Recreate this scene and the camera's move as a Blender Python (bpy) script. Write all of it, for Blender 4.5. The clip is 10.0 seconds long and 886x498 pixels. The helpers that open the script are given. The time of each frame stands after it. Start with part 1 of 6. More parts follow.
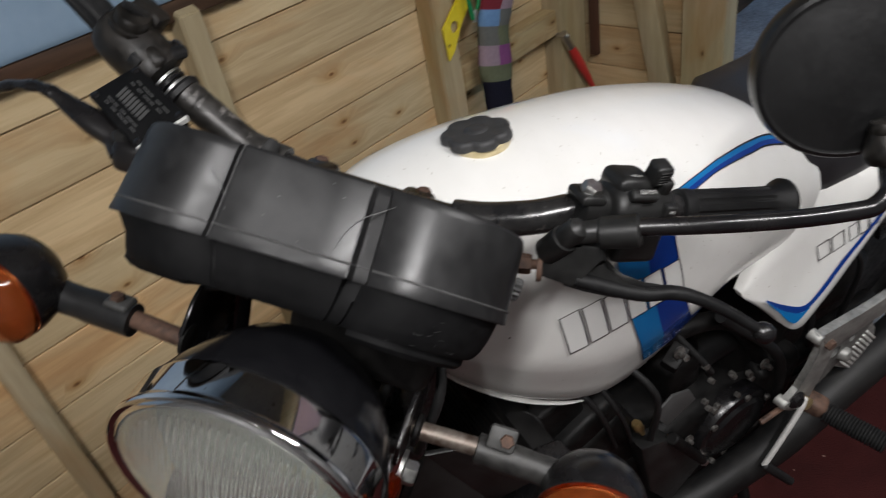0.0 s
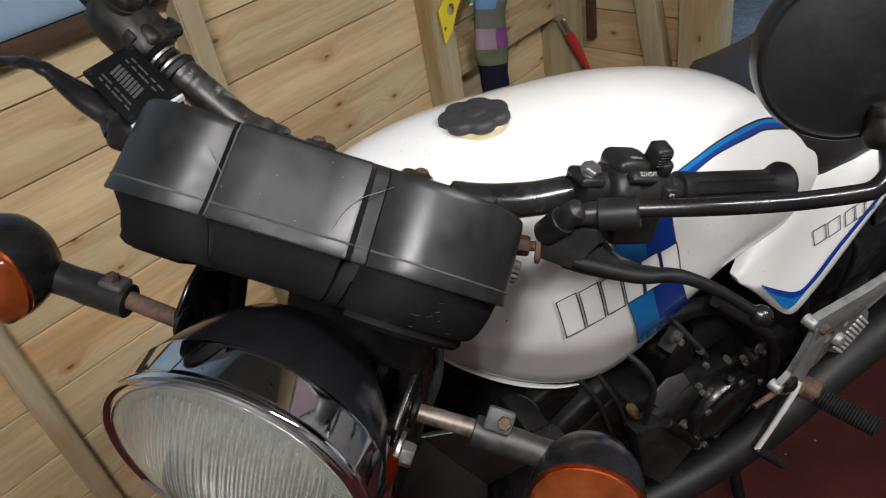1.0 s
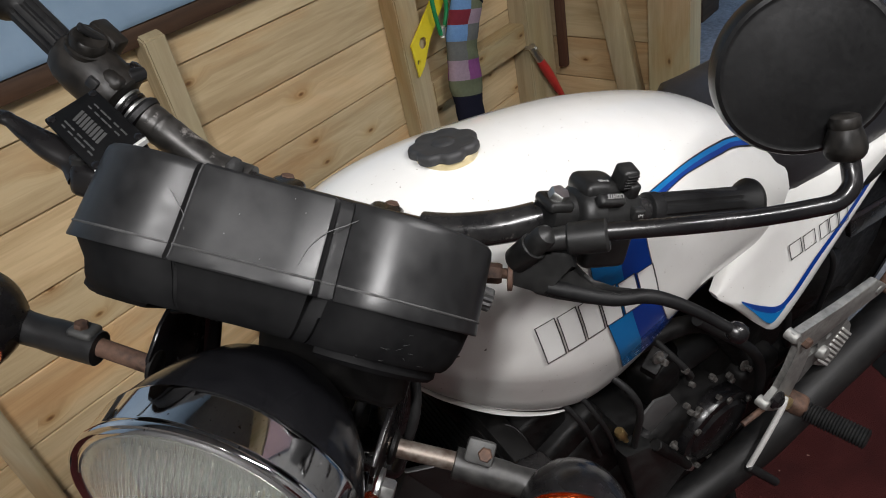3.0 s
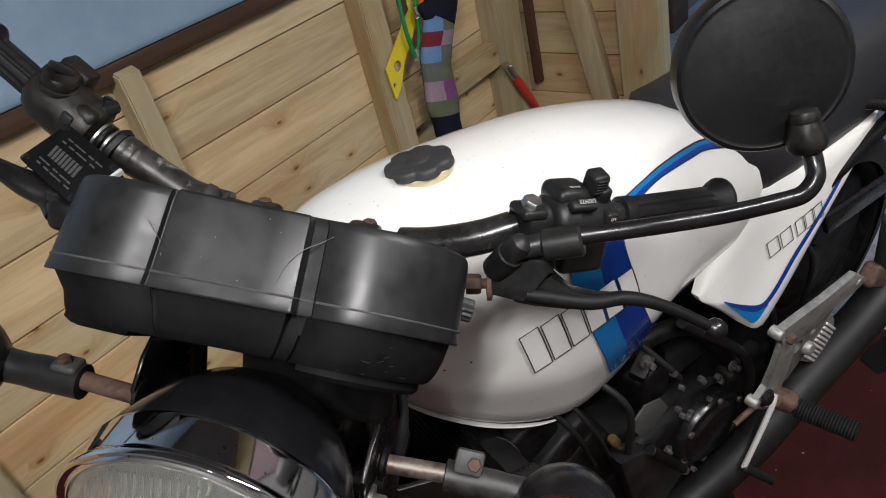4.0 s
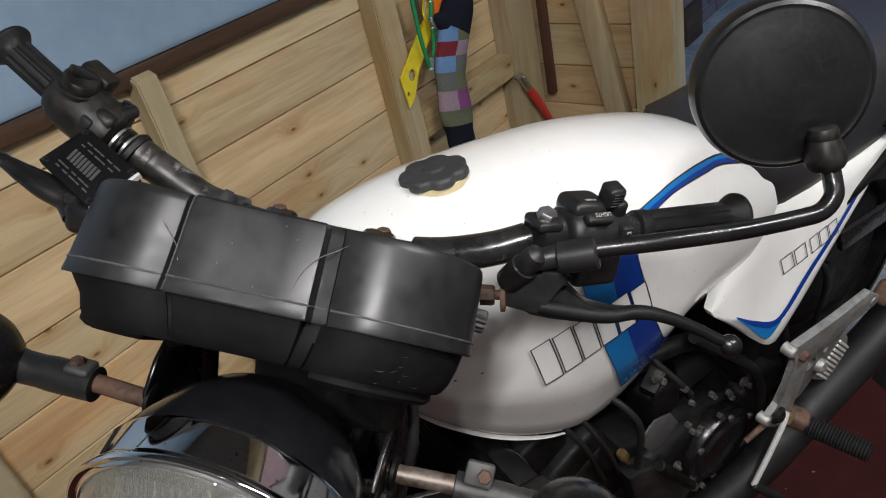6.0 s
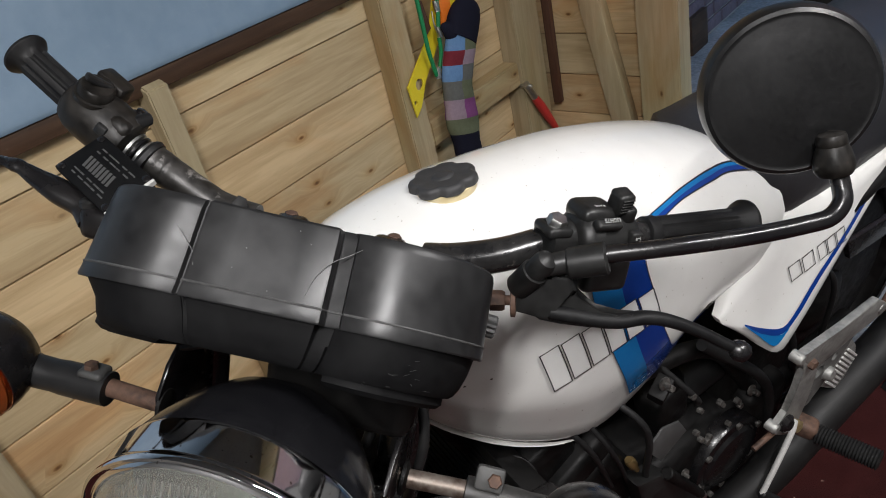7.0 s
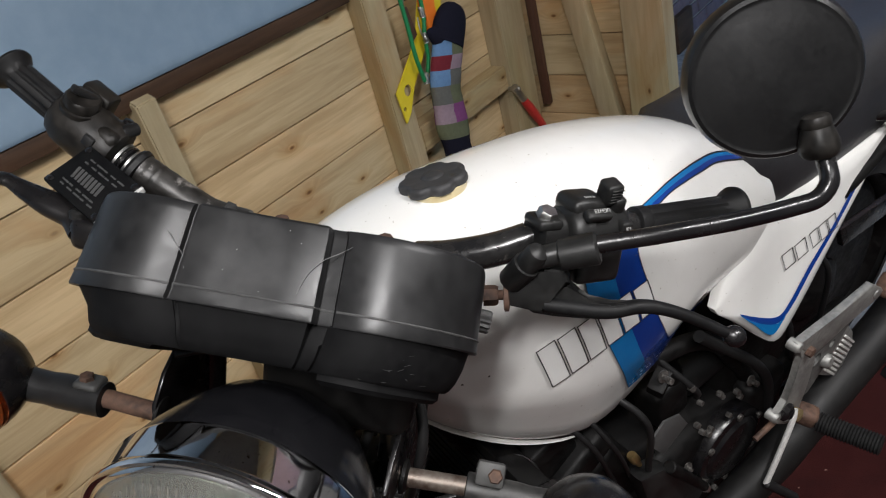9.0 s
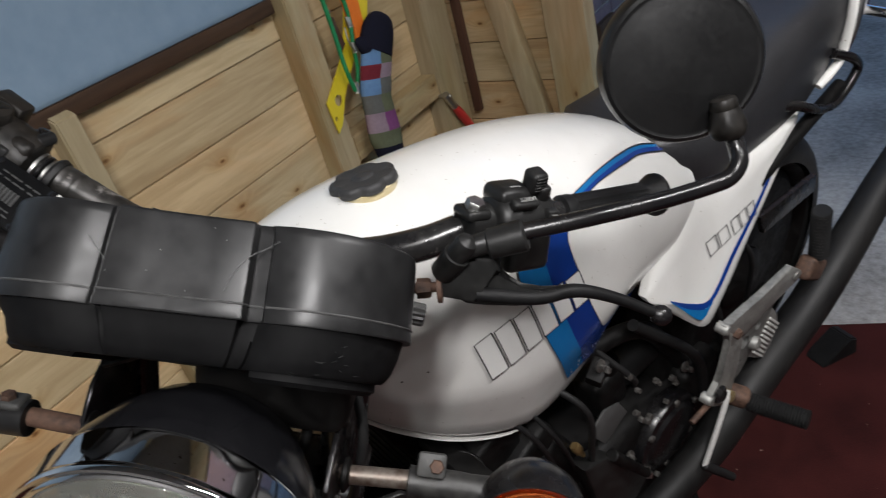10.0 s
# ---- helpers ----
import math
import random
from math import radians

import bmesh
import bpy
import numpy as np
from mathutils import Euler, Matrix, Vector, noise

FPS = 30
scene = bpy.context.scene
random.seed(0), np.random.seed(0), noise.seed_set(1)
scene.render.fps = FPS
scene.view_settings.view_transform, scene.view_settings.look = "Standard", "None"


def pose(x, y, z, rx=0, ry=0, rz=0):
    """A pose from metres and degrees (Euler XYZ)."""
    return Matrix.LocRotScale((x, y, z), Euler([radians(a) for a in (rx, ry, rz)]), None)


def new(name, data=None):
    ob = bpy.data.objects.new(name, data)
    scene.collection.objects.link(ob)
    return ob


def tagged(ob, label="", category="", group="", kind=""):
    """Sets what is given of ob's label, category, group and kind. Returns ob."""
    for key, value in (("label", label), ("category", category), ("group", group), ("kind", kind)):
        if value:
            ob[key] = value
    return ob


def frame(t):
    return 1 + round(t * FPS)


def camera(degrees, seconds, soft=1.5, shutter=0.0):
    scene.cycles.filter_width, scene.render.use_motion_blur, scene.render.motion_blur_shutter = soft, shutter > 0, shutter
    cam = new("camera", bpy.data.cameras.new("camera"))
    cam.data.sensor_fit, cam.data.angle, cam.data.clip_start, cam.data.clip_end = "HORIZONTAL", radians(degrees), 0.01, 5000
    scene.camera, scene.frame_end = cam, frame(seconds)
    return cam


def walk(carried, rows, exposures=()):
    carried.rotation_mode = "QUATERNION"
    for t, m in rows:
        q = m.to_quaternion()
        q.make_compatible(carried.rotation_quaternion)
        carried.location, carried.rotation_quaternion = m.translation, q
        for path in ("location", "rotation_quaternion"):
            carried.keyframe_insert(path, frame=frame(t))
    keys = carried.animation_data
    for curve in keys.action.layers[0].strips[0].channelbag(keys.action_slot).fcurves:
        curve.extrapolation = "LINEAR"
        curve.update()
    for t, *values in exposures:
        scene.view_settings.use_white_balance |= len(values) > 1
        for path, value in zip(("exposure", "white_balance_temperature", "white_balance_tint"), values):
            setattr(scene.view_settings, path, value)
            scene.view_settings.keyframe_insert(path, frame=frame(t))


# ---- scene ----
from collections import namedtuple

cam = camera(63.44, 10.0, soft=1.0, shutter=0.5)
PATH = [
    (0.0, 0.0129, 0.0133, 1.2985, 54.17, 9.36, 41.72),
    (0.4, 0.0000, 0.0000, 1.3000, 52.75, 7.86, 44.49),
    (0.5, 0.0013, -0.0012, 1.2993, 52.64, 7.83, 43.82),
    (1.0, 0.0094, 0.0109, 1.2942, 53.02, 8.85, 41.46),
    (1.5, 0.0177, 0.0111, 1.2955, 55.36, 9.71, 40.17),
    (2.0, 0.0158, 0.0175, 1.2923, 54.89, 10.09, 39.22),
    (3.5, 0.0228, 0.0210, 1.2891, 55.40, 10.98, 38.95),
    (4.0, 0.0305, 0.0185, 1.2867, 56.34, 12.62, 36.54),
    (4.5, 0.0249, 0.0104, 1.2869, 56.61, 11.89, 38.21),
    (5.0, 0.0247, 0.0154, 1.2836, 56.05, 12.29, 38.04),
    (5.5, 0.0266, 0.0193, 1.2860, 56.56, 12.14, 37.65),
    (7.0, 0.0265, 0.0098, 1.2893, 58.12, 12.22, 38.15),
    (7.5, 0.0203, 0.0136, 1.2847, 57.34, 11.68, 39.00),
    (8.0, 0.0268, 0.0124, 1.2866, 57.80, 13.24, 37.76),
    (8.5, 0.0267, 0.0111, 1.2828, 57.35, 13.56, 37.80),
    (9.0, 0.0316, 0.0068, 1.2810, 58.47, 13.98, 36.70),
    (9.5, 0.0400, 0.0006, 1.2764, 59.14, 15.22, 34.29),
    (10.0, 0.0435, 0.0000, 1.2679, 58.19, 13.97, 31.12),
]
EXPOSURES = [(0.0, -0.22), (0.4, 0.06), (1.0, 0.10), (2.0, 0.03), (9.0, 0.0), (9.5, -0.04), (10.0, -0.10)]
walk(cam, [(t, pose(x, y, z, rx, ry, rz)) for t, x, y, z, rx, ry, rz in PATH], EXPOSURES)

# ---- light: dusk outside the doorway, strip lamps under the shed roof ----
world = bpy.data.worlds.new("dusk")
scene.world = world
world.use_nodes = True
wn = world.node_tree
sky = wn.nodes.new("ShaderNodeTexSky")
sky.sky_type, sky.sun_disc = "NISHITA", False
sky.sun_elevation, sky.sun_rotation = radians(7.0), radians(200)
sky.ozone_density = 3.0
wn.links.new(sky.outputs[0], wn.nodes["Background"].inputs[0])
wn.nodes["Background"].inputs[1].default_value = 0.62


def lamp(name, m, w, h, watts, colour=(1, 1, 1)):
    data = bpy.data.lights.new(name, "AREA")
    data.shape, data.size, data.size_y, data.energy, data.color = "RECTANGLE", w, h, watts, colour
    ob = new(name, data)
    ob.matrix_world = m
    return ob


LAMP_A = (0.85, 0.75, 2.165)
LAMP_B = (0.36, -0.55, 2.165)
lamp("strip_lamp_light", pose(*LAMP_A, 0, 0, -30), 0.06, 1.15, 33, (0.985, 0.965, 0.965))
lamp("strip_lamp_light", pose(*LAMP_B, 0, 0, 0), 0.06, 0.62, 36, (0.985, 0.965, 0.965))


# ---- materials ----
def mat(name, colour=(0.5, 0.5, 0.5), rough=0.5, metal=0.0, spec=0.5, **kw):
    m = bpy.data.materials.new(name)
    m.use_nodes = True
    b = m.node_tree.nodes["Principled BSDF"]
    b.inputs["Base Color"].default_value = (*colour, 1)
    b.inputs["Roughness"].default_value = rough
    b.inputs["Metallic"].default_value = metal
    b.inputs["Specular IOR Level"].default_value = spec
    for k, v in kw.items():
        b.inputs[k.replace("_", " ")].default_value = v
    return m


def node(m, kind, **kw):
    n = m.node_tree.nodes.new(kind)
    for k, v in kw.items():
        if k in n.inputs:
            n.inputs[k].default_value = v
    return n


def link(m, a, b):
    m.node_tree.links.new(a, b)


def bsdf(m):
    return m.node_tree.nodes["Principled BSDF"]


def coords(m, scale=(1, 1, 1), rot=(0, 0, 0), space="Object"):
    tc = node(m, "ShaderNodeTexCoord")
    mp = node(m, "ShaderNodeMapping")
    mp.inputs["Scale"].default_value = scale
    mp.inputs["Rotation"].default_value = rot
    link(m, tc.outputs[space], mp.inputs[0])
    return mp.outputs[0]


def ramp(m, source, stops):
    r = node(m, "ShaderNodeValToRGB")
    els = r.color_ramp.elements
    while len(els) < len(stops):
        els.new(0.5)
    for e, (p, c) in zip(els, stops):
        e.position = p
        e.color = (*c, 1) if len(c) == 3 else c
    link(m, source, r.inputs[0])
    return r.outputs[0]


def noise_of(m, vec, scale, detail=4, rough=0.55, distort=0.0):
    n = node(m, "ShaderNodeTexNoise")
    n.inputs["Scale"].default_value, n.inputs["Detail"].default_value = scale, detail
    n.inputs["Roughness"].default_value, n.inputs["Distortion"].default_value = rough, distort
    link(m, vec, n.inputs["Vector"])
    return n.outputs["Fac"]


def mix(m, fac, a, b, mode="MIX"):
    n = node(m, "ShaderNodeMix")
    n.data_type, n.blend_type = "RGBA", mode
    for sock, v in ((n.inputs[0], fac), (n.inputs[6], a), (n.inputs[7], b)):
        if isinstance(v, bpy.types.NodeSocket):
            link(m, v, sock)
        elif isinstance(v, (int, float)):
            sock.default_value = v
        else:
            sock.default_value = (*v, 1)
    return n.outputs[2]


def bump(m, height, strength=0.3, dist=0.002):
    n = node(m, "ShaderNodeBump")
    n.inputs["Strength"].default_value, n.inputs["Distance"].default_value = strength, dist
    link(m, height, n.inputs["Height"])
    link(m, n.outputs[0], bsdf(m).inputs["Normal"])


def varied(name, dark, light, rough=(0.3, 0.6), metal=0.0, scale=60, big=8, relief=0.15, dist=0.001, spec=0.5, **kw):
    """A surface whose colour and gloss wander at two scales."""
    m = mat(name, dark, 0.5, metal, spec, **kw)
    v = coords(m)
    fine, coarse = noise_of(m, v, scale, 6), noise_of(m, v, big, 4)
    both = mix(m, 0.5, fine, coarse)
    link(m, ramp(m, both, [(0.35, dark), (0.65, light)]), bsdf(m).inputs["Base Color"])
    link(m, ramp(m, both, [(0.3, (rough[0],) * 3), (0.7, (rough[1],) * 3)]), bsdf(m).inputs["Roughness"])
    if relief:
        bump(m, fine, relief, dist)
    return m


def wood(name, pale, dark, axis, green=0.0):
    """Sawn softwood with long grain, knots and a slow drift of tone from board to board."""
    m = mat(name, pale, 0.62, 0, 0.35)
    info = node(m, "ShaderNodeObjectInfo")
    tc = node(m, "ShaderNodeTexCoord")
    add = node(m, "ShaderNodeVectorMath")
    add.operation = "ADD"
    off = node(m, "ShaderNodeVectorMath")
    off.operation = "SCALE"
    off.inputs[0].default_value = (13.1, 17.7, 11.3)
    link(m, info.outputs["Random"], off.inputs["Scale"])
    link(m, tc.outputs["Object"], add.inputs[0])
    link(m, off.outputs[0], add.inputs[1])
    stretch = {"x": (0.07, 1, 1), "y": (1, 0.07, 1), "z": (1, 1, 0.07)}[axis]
    soft = {"x": (0.32, 1, 1), "y": (1, 0.32, 1), "z": (1, 1, 0.32)}[axis]
    part_xyz = node(m, "ShaderNodeSeparateXYZ")
    link(m, add.outputs[0], part_xyz.inputs[0])
    flat = node(m, "ShaderNodeCombineXYZ")
    link(m, part_xyz.outputs[{"x": 0, "y": 1, "z": 2}[axis]], flat.inputs[0])
    link(m, part_xyz.outputs[0 if axis == "z" else 2], flat.inputs[1])
    kk = node(m, "ShaderNodeMapping")
    kk.inputs["Scale"].default_value = (0.5, 1, 1)
    link(m, flat.outputs[0], kk.inputs[0])
    vor = node(m, "ShaderNodeTexVoronoi")
    vor.voronoi_dimensions = "2D"
    vor.inputs["Scale"].default_value = 13.0
    link(m, kk.outputs[0], vor.inputs["Vector"])
    some = ramp(m, vor.outputs["Color"], [(0.60, (0, 0, 0)), (0.63, (1, 1, 1))])
    bow = mix(m, 1.0, some, ramp(m, vor.outputs["Distance"], [(0.03, (1, 1, 1)), (0.12, (0.35, 0.35, 0.35)), (0.34, (0, 0, 0))]), "MULTIPLY")
    push = node(m, "ShaderNodeVectorMath")
    push.operation = "MULTIPLY_ADD"
    push.inputs[1].default_value = {"x": (0, 0, 0.045), "y": (0, 0, 0.045), "z": (0.004, 0.004, 0)}[axis]
    link(m, bow, push.inputs[0])
    link(m, add.outputs[0], push.inputs[2])
    mp = node(m, "ShaderNodeMapping")
    mp.inputs["Scale"].default_value = stretch
    link(m, push.outputs[0], mp.inputs[0])
    mk = node(m, "ShaderNodeMapping")
    mk.inputs["Scale"].default_value = soft
    link(m, add.outputs[0], mk.inputs[0])
    grain = noise_of(m, mp.outputs[0], 110, 5, 0.6, 0.6)
    broad = noise_of(m, mp.outputs[0], 22, 3, 0.5, 1.2)
    both = mix(m, 0.55, grain, broad)
    mid = tuple(0.55 * p + 0.45 * d for p, d in zip(pale, dark))
    col = ramp(m, both, [(0.36, dark), (0.5, mid), (0.6, pale)])
    tint = ramp(m, info.outputs["Random"], [(0.0, (0.86, 0.84, 0.80)), (0.5, (1.0, 1.0, 0.98)), (1.0, (1.08, 1.0, 0.92))])
    col = mix(m, 1.0, col, tint, "MULTIPLY")
    rose = ramp(m, noise_of(m, mk.outputs[0], 5, 4, 0.6, 0.8), [(0.48, (1, 1, 1)), (0.64, (0.96, 0.74, 0.57))])
    col = mix(m, 0.68, col, rose, "MULTIPLY")
    if green:
        moss = ramp(m, noise_of(m, mk.outputs[0], 7, 4), [(0.4, (1, 1, 1)), (0.7, (0.80, 0.86, 0.66))])
        col = mix(m, green, col, moss, "MULTIPLY")
    knot = ramp(m, vor.outputs["Distance"], [(0.018, (0.30, 0.20, 0.12)), (0.040, (0.52, 0.39, 0.27)), (0.062, (0.82, 0.72, 0.60)), (0.16, (0.97, 0.94, 0.90)), (0.30, (1, 1, 1))])
    col = mix(m, 1.0, col, mix(m, some, (1, 1, 1), knot), "MULTIPLY")
    link(m, col, bsdf(m).inputs["Base Color"])
    bump(m, grain, 0.25, 0.0008)
    return m


W_PALE, W_DARK = (0.625, 0.500, 0.308), (0.460, 0.345, 0.198)
M_BOARD_Y = wood("cladding_along", W_PALE, W_DARK, "y")
M_BOARD_X = wood("cladding_across", W_PALE, W_DARK, "x")
M_POST = wood("framing_timber", (0.46, 0.385, 0.26), (0.35, 0.285, 0.18), "z", 0.6)
M_RAIL = wood("rail_timber", (0.47, 0.37, 0.22), (0.32, 0.23, 0.13), "y", 0.5)
M_SILL = wood("dark_stained_timber", (0.070, 0.040, 0.024), (0.035, 0.02, 0.012), "y")
M_STICK = wood("brown_stick", (0.085, 0.042, 0.028), (0.05, 0.024, 0.016), "z")
M_BLUE = varied("blue_painted_panel", (0.195, 0.285, 0.385), (0.235, 0.33, 0.435), (0.35, 0.5), scale=30, big=3, relief=0.05)
M_PLASTIC = varied("black_moulded_plastic", (0.009, 0.009, 0.0094), (0.019, 0.019, 0.0194), (0.28, 0.46), scale=90, big=14, relief=0.12, dist=0.0004, spec=0.34)
M_PAINT = varied("black_paint", (0.005, 0.005, 0.006), (0.011, 0.010, 0.010), (0.16, 0.36), scale=50, big=10, relief=0.06, dist=0.0004)
M_BAR = varied("worn_black_enamel", (0.010, 0.010, 0.011), (0.028, 0.027, 0.026), (0.12, 0.32), 0.1, scale=130, big=26, relief=0.2, dist=0.0005)
worn = noise_of(M_BAR, coords(M_BAR), 75, 6, 0.75)
enamel = bsdf(M_BAR).inputs["Base Color"].links[0].from_socket
link(M_BAR, mix(M_BAR, ramp(M_BAR, worn, [(0.63, (0, 0, 0)), (0.72, (1, 1, 1))]), enamel, (0.17, 0.15, 0.135)), bsdf(M_BAR).inputs["Base Color"])
M_EXHAUST = varied("dull_black_exhaust", (0.004, 0.004, 0.0045), (0.011, 0.0105, 0.010), (0.46, 0.64), scale=70, big=10, relief=0.15, dist=0.0005, spec=0.42)
M_WORN = varied("worn_grey_steel", (0.010, 0.010, 0.010), (0.038, 0.037, 0.035), (0.30, 0.55), 0.2, scale=120, big=30, relief=0.2, dist=0.0005)
M_PITTED = varied("pitted_rusty_chrome", (0.050, 0.027, 0.018), (0.20, 0.175, 0.15), (0.25, 0.6), 0.6, scale=150, big=45, relief=0.35, dist=0.0006)
# Darker copy of the cast alloy: shade on the upright hanger plate, as colour.
M_SHADED_ALLOY = varied("shaded_alloy", (0.07, 0.07, 0.067), (0.18, 0.18, 0.172), (0.45, 0.7), 0.4, scale=130, big=30, relief=0.3, dist=0.0006)
M_TAB = varied("greasy_clamp_steel", (0.035, 0.035, 0.034), (0.085, 0.085, 0.082), (0.45, 0.7), 0.2, scale=130, big=30, relief=0.3, dist=0.0006)
M_TAPE = varied("rubbed_dark_sleeve", (0.010, 0.0095, 0.009), (0.060, 0.056, 0.052), (0.26, 0.5), 0.3, scale=90, big=38, relief=0.3, dist=0.0008)
rub = noise_of(M_TAPE, coords(M_TAPE), 48, 5, 0.7)
tape = bsdf(M_TAPE).inputs["Base Color"].links[0].from_socket
link(M_TAPE, mix(M_TAPE, ramp(M_TAPE, rub, [(0.57, (0, 0, 0)), (0.66, (1, 1, 1))]), tape, (0.26, 0.245, 0.23)), bsdf(M_TAPE).inputs["Base Color"])
M_RUBBER = varied("black_rubber", (0.006, 0.006, 0.0065), (0.014, 0.014, 0.014), (0.42, 0.62), scale=120, big=20, relief=0.2, dist=0.0005, spec=0.3)
M_DIRTY = varied("grimy_black_metal", (0.0012, 0.0012, 0.0014), (0.0075, 0.007, 0.0066), (0.34, 0.75), scale=80, big=18, relief=0.3, dist=0.0008, spec=0.2)
M_CHROME = varied("chrome", (0.70, 0.70, 0.71), (0.80, 0.80, 0.81), (0.03, 0.10), 1.0, scale=200, big=25, relief=0.02, dist=0.0003)
pits = noise_of(M_CHROME, coords(M_CHROME), 330, 3, 0.6)
bright = bsdf(M_CHROME).inputs["Base Color"].links[0].from_socket
link(M_CHROME, mix(M_CHROME, ramp(M_CHROME, pits, [(0.66, (0, 0, 0)), (0.72, (1, 1, 1))]), bright, (0.16, 0.12, 0.09)), bsdf(M_CHROME).inputs["Base Color"])
M_ZINC = varied("zinc_plate", (0.40, 0.40, 0.39), (0.62, 0.62, 0.60), (0.25, 0.5), 1.0, scale=160, big=40, relief=0.15, dist=0.0004)
M_ALLOY = varied("dull_cast_alloy", (0.20, 0.20, 0.19), (0.38, 0.38, 0.36), (0.4, 0.62), 0.6, scale=130, big=30, relief=0.3, dist=0.0006)
M_RUST = varied("rusty_steel", (0.038, 0.022, 0.016), (0.15, 0.085, 0.058), (0.6, 0.85), 0.2, scale=170, big=40, relief=0.5, dist=0.0008)
M_WHITE = varied("aged_white_paint", (0.75, 0.745, 0.715), (0.80, 0.795, 0.77), (0.10, 0.2), scale=25, big=5, relief=0.0, Coat_Weight=0.35, Coat_Roughness=0.08)
spots = noise_of(M_WHITE, coords(M_WHITE), 260, 2, 0.5)
old_white = bsdf(M_WHITE).inputs["Base Color"].links[0].from_socket
link(M_WHITE, mix(M_WHITE, ramp(M_WHITE, spots, [(0.735, (0, 0, 0)), (0.765, (1, 1, 1))]), old_white, (0.30, 0.26, 0.20)), bsdf(M_WHITE).inputs["Base Color"])
M_DECAL_LIGHT = varied("light_blue_decal", (0.004, 0.13, 0.37), (0.007, 0.16, 0.42), (0.14, 0.24), scale=30, big=6, relief=0)
M_DECAL_DARK = varied("dark_blue_decal", (0.004, 0.032, 0.21), (0.006, 0.042, 0.25), (0.14, 0.24), scale=30, big=6, relief=0)
M_DECAL_BLACK = mat("black_decal_line", (0.012, 0.012, 0.014), 0.3)
M_DECAL_WHITE = mat("white_decal", (0.74, 0.74, 0.72), 0.25)
M_SEAT = varied("black_seat_vinyl", (0.015, 0.015, 0.017), (0.028, 0.028, 0.031), (0.32, 0.46), scale=220, big=10, relief=0.3, dist=0.0005)
M_ORANGE = varied("amber_lens", (0.36, 0.036, 0.004), (0.54, 0.070, 0.007), (0.04, 0.10), scale=60, big=9, relief=0.05, Transmission_Weight=0.92, IOR=1.4)
M_RED = mat("red_reflector", (0.045, 0.009, 0.008), 0.2, 0, 0.5)
M_LENS = mat("dusty_headlamp_glass", (0.93, 0.945, 0.905), 0.012, 0, 0.5, Transmission_Weight=0.97, IOR=1.5)
M_GLASS = mat("lamp_glass", (0.93, 0.95, 0.93), 0.04, 0, 0.5, Transmission_Weight=1.0, IOR=1.5)
M_REFLECT = mat("lamp_reflector", (0.45, 0.465, 0.44), 0.27, 1.0)
M_MIRROR = mat("mirror_glass", (0.9, 0.9, 0.9), 0.01, 1.0)
M_PRINT = mat("white_print", (0.40, 0.40, 0.39), 0.5)
M_WEAR = mat("bare_worn_metal", (0.62, 0.62, 0.60), 0.35, 0.3)
M_PRINT_DIM = mat("faded_print", (0.055, 0.055, 0.054), 0.5)
# Dull black for the lid; on the cluster base it carries the cowl's shade.
M_BASE = varied("dull_and_shaded_black", (0.003, 0.003, 0.0033), (0.007, 0.007, 0.0073), (0.5, 0.7), scale=120, big=16, relief=0.15, dist=0.0005, spec=0.09)
M_BOWL = varied("dull_black_enamel", (0.004, 0.004, 0.005), (0.008, 0.008, 0.009), (0.10, 0.22), scale=50, big=9, relief=0.02, dist=0.0004, spec=0.22)
M_CAP = varied("weathered_grey_plastic", (0.022, 0.022, 0.023), (0.045, 0.045, 0.046), (0.45, 0.65), scale=140, big=20, relief=0.25, dist=0.0006)
M_DIAL = mat("dial_face", (0.01, 0.01, 0.012), 0.35)
M_YELLOW = varied("yellow_plastic", (0.72, 0.56, 0.02), (0.80, 0.63, 0.04), (0.35, 0.5), scale=60, big=12, relief=0.05)
M_ORANGE_PLASTIC = varied("orange_plastic", (0.80, 0.17, 0.015), (0.88, 0.22, 0.03), (0.35, 0.5), scale=60, big=12, relief=0.05)
M_GREEN = varied("green_cord", (0.004, 0.15, 0.045), (0.01, 0.26, 0.09), (0.5, 0.7), scale=400, big=90, relief=0.5)
M_REDTOOL = varied("red_enamel", (0.45, 0.02, 0.02), (0.55, 0.04, 0.035), (0.3, 0.5), scale=60, big=12, relief=0.05)
M_LAMP_TUBE = mat("lamp_diffuser", (0.9, 0.9, 0.9), 0.4)
bsdf(M_LAMP_TUBE).inputs["Emission Color"].default_value = (1.0, 0.965, 0.955, 1)
bsdf(M_LAMP_TUBE).inputs["Emission Strength"].default_value = 28.0
M_KNOB = varied("grey_ribbed_plastic", (0.055, 0.055, 0.055), (0.11, 0.11, 0.108), (0.4, 0.6), scale=160, big=30, relief=0.2, dist=0.0004)
M_DUSTY = varied("dusty_black_plastic", (0.002, 0.002, 0.002), (0.020, 0.0175, 0.015), (0.24, 0.60), scale=110, big=34, relief=0.3, dist=0.0006, spec=0.3)
M_SWITCH = varied("handled_black_plastic", (0.007, 0.007, 0.007), (0.019, 0.019, 0.0185), (0.30, 0.50), scale=130, big=22, relief=0.2, dist=0.0005, spec=0.34)
M_MATT = varied("black_matt_plastic", (0.004, 0.004, 0.0043), (0.010, 0.010, 0.0103), (0.42, 0.58), scale=120, big=16, relief=0.2, dist=0.0005, spec=0.18)
M_GEAR = varied("bright_plate", (0.62, 0.62, 0.60), (0.78, 0.78, 0.75), (0.3, 0.5), 0.25, scale=200, big=50, relief=0.2, dist=0.0004)
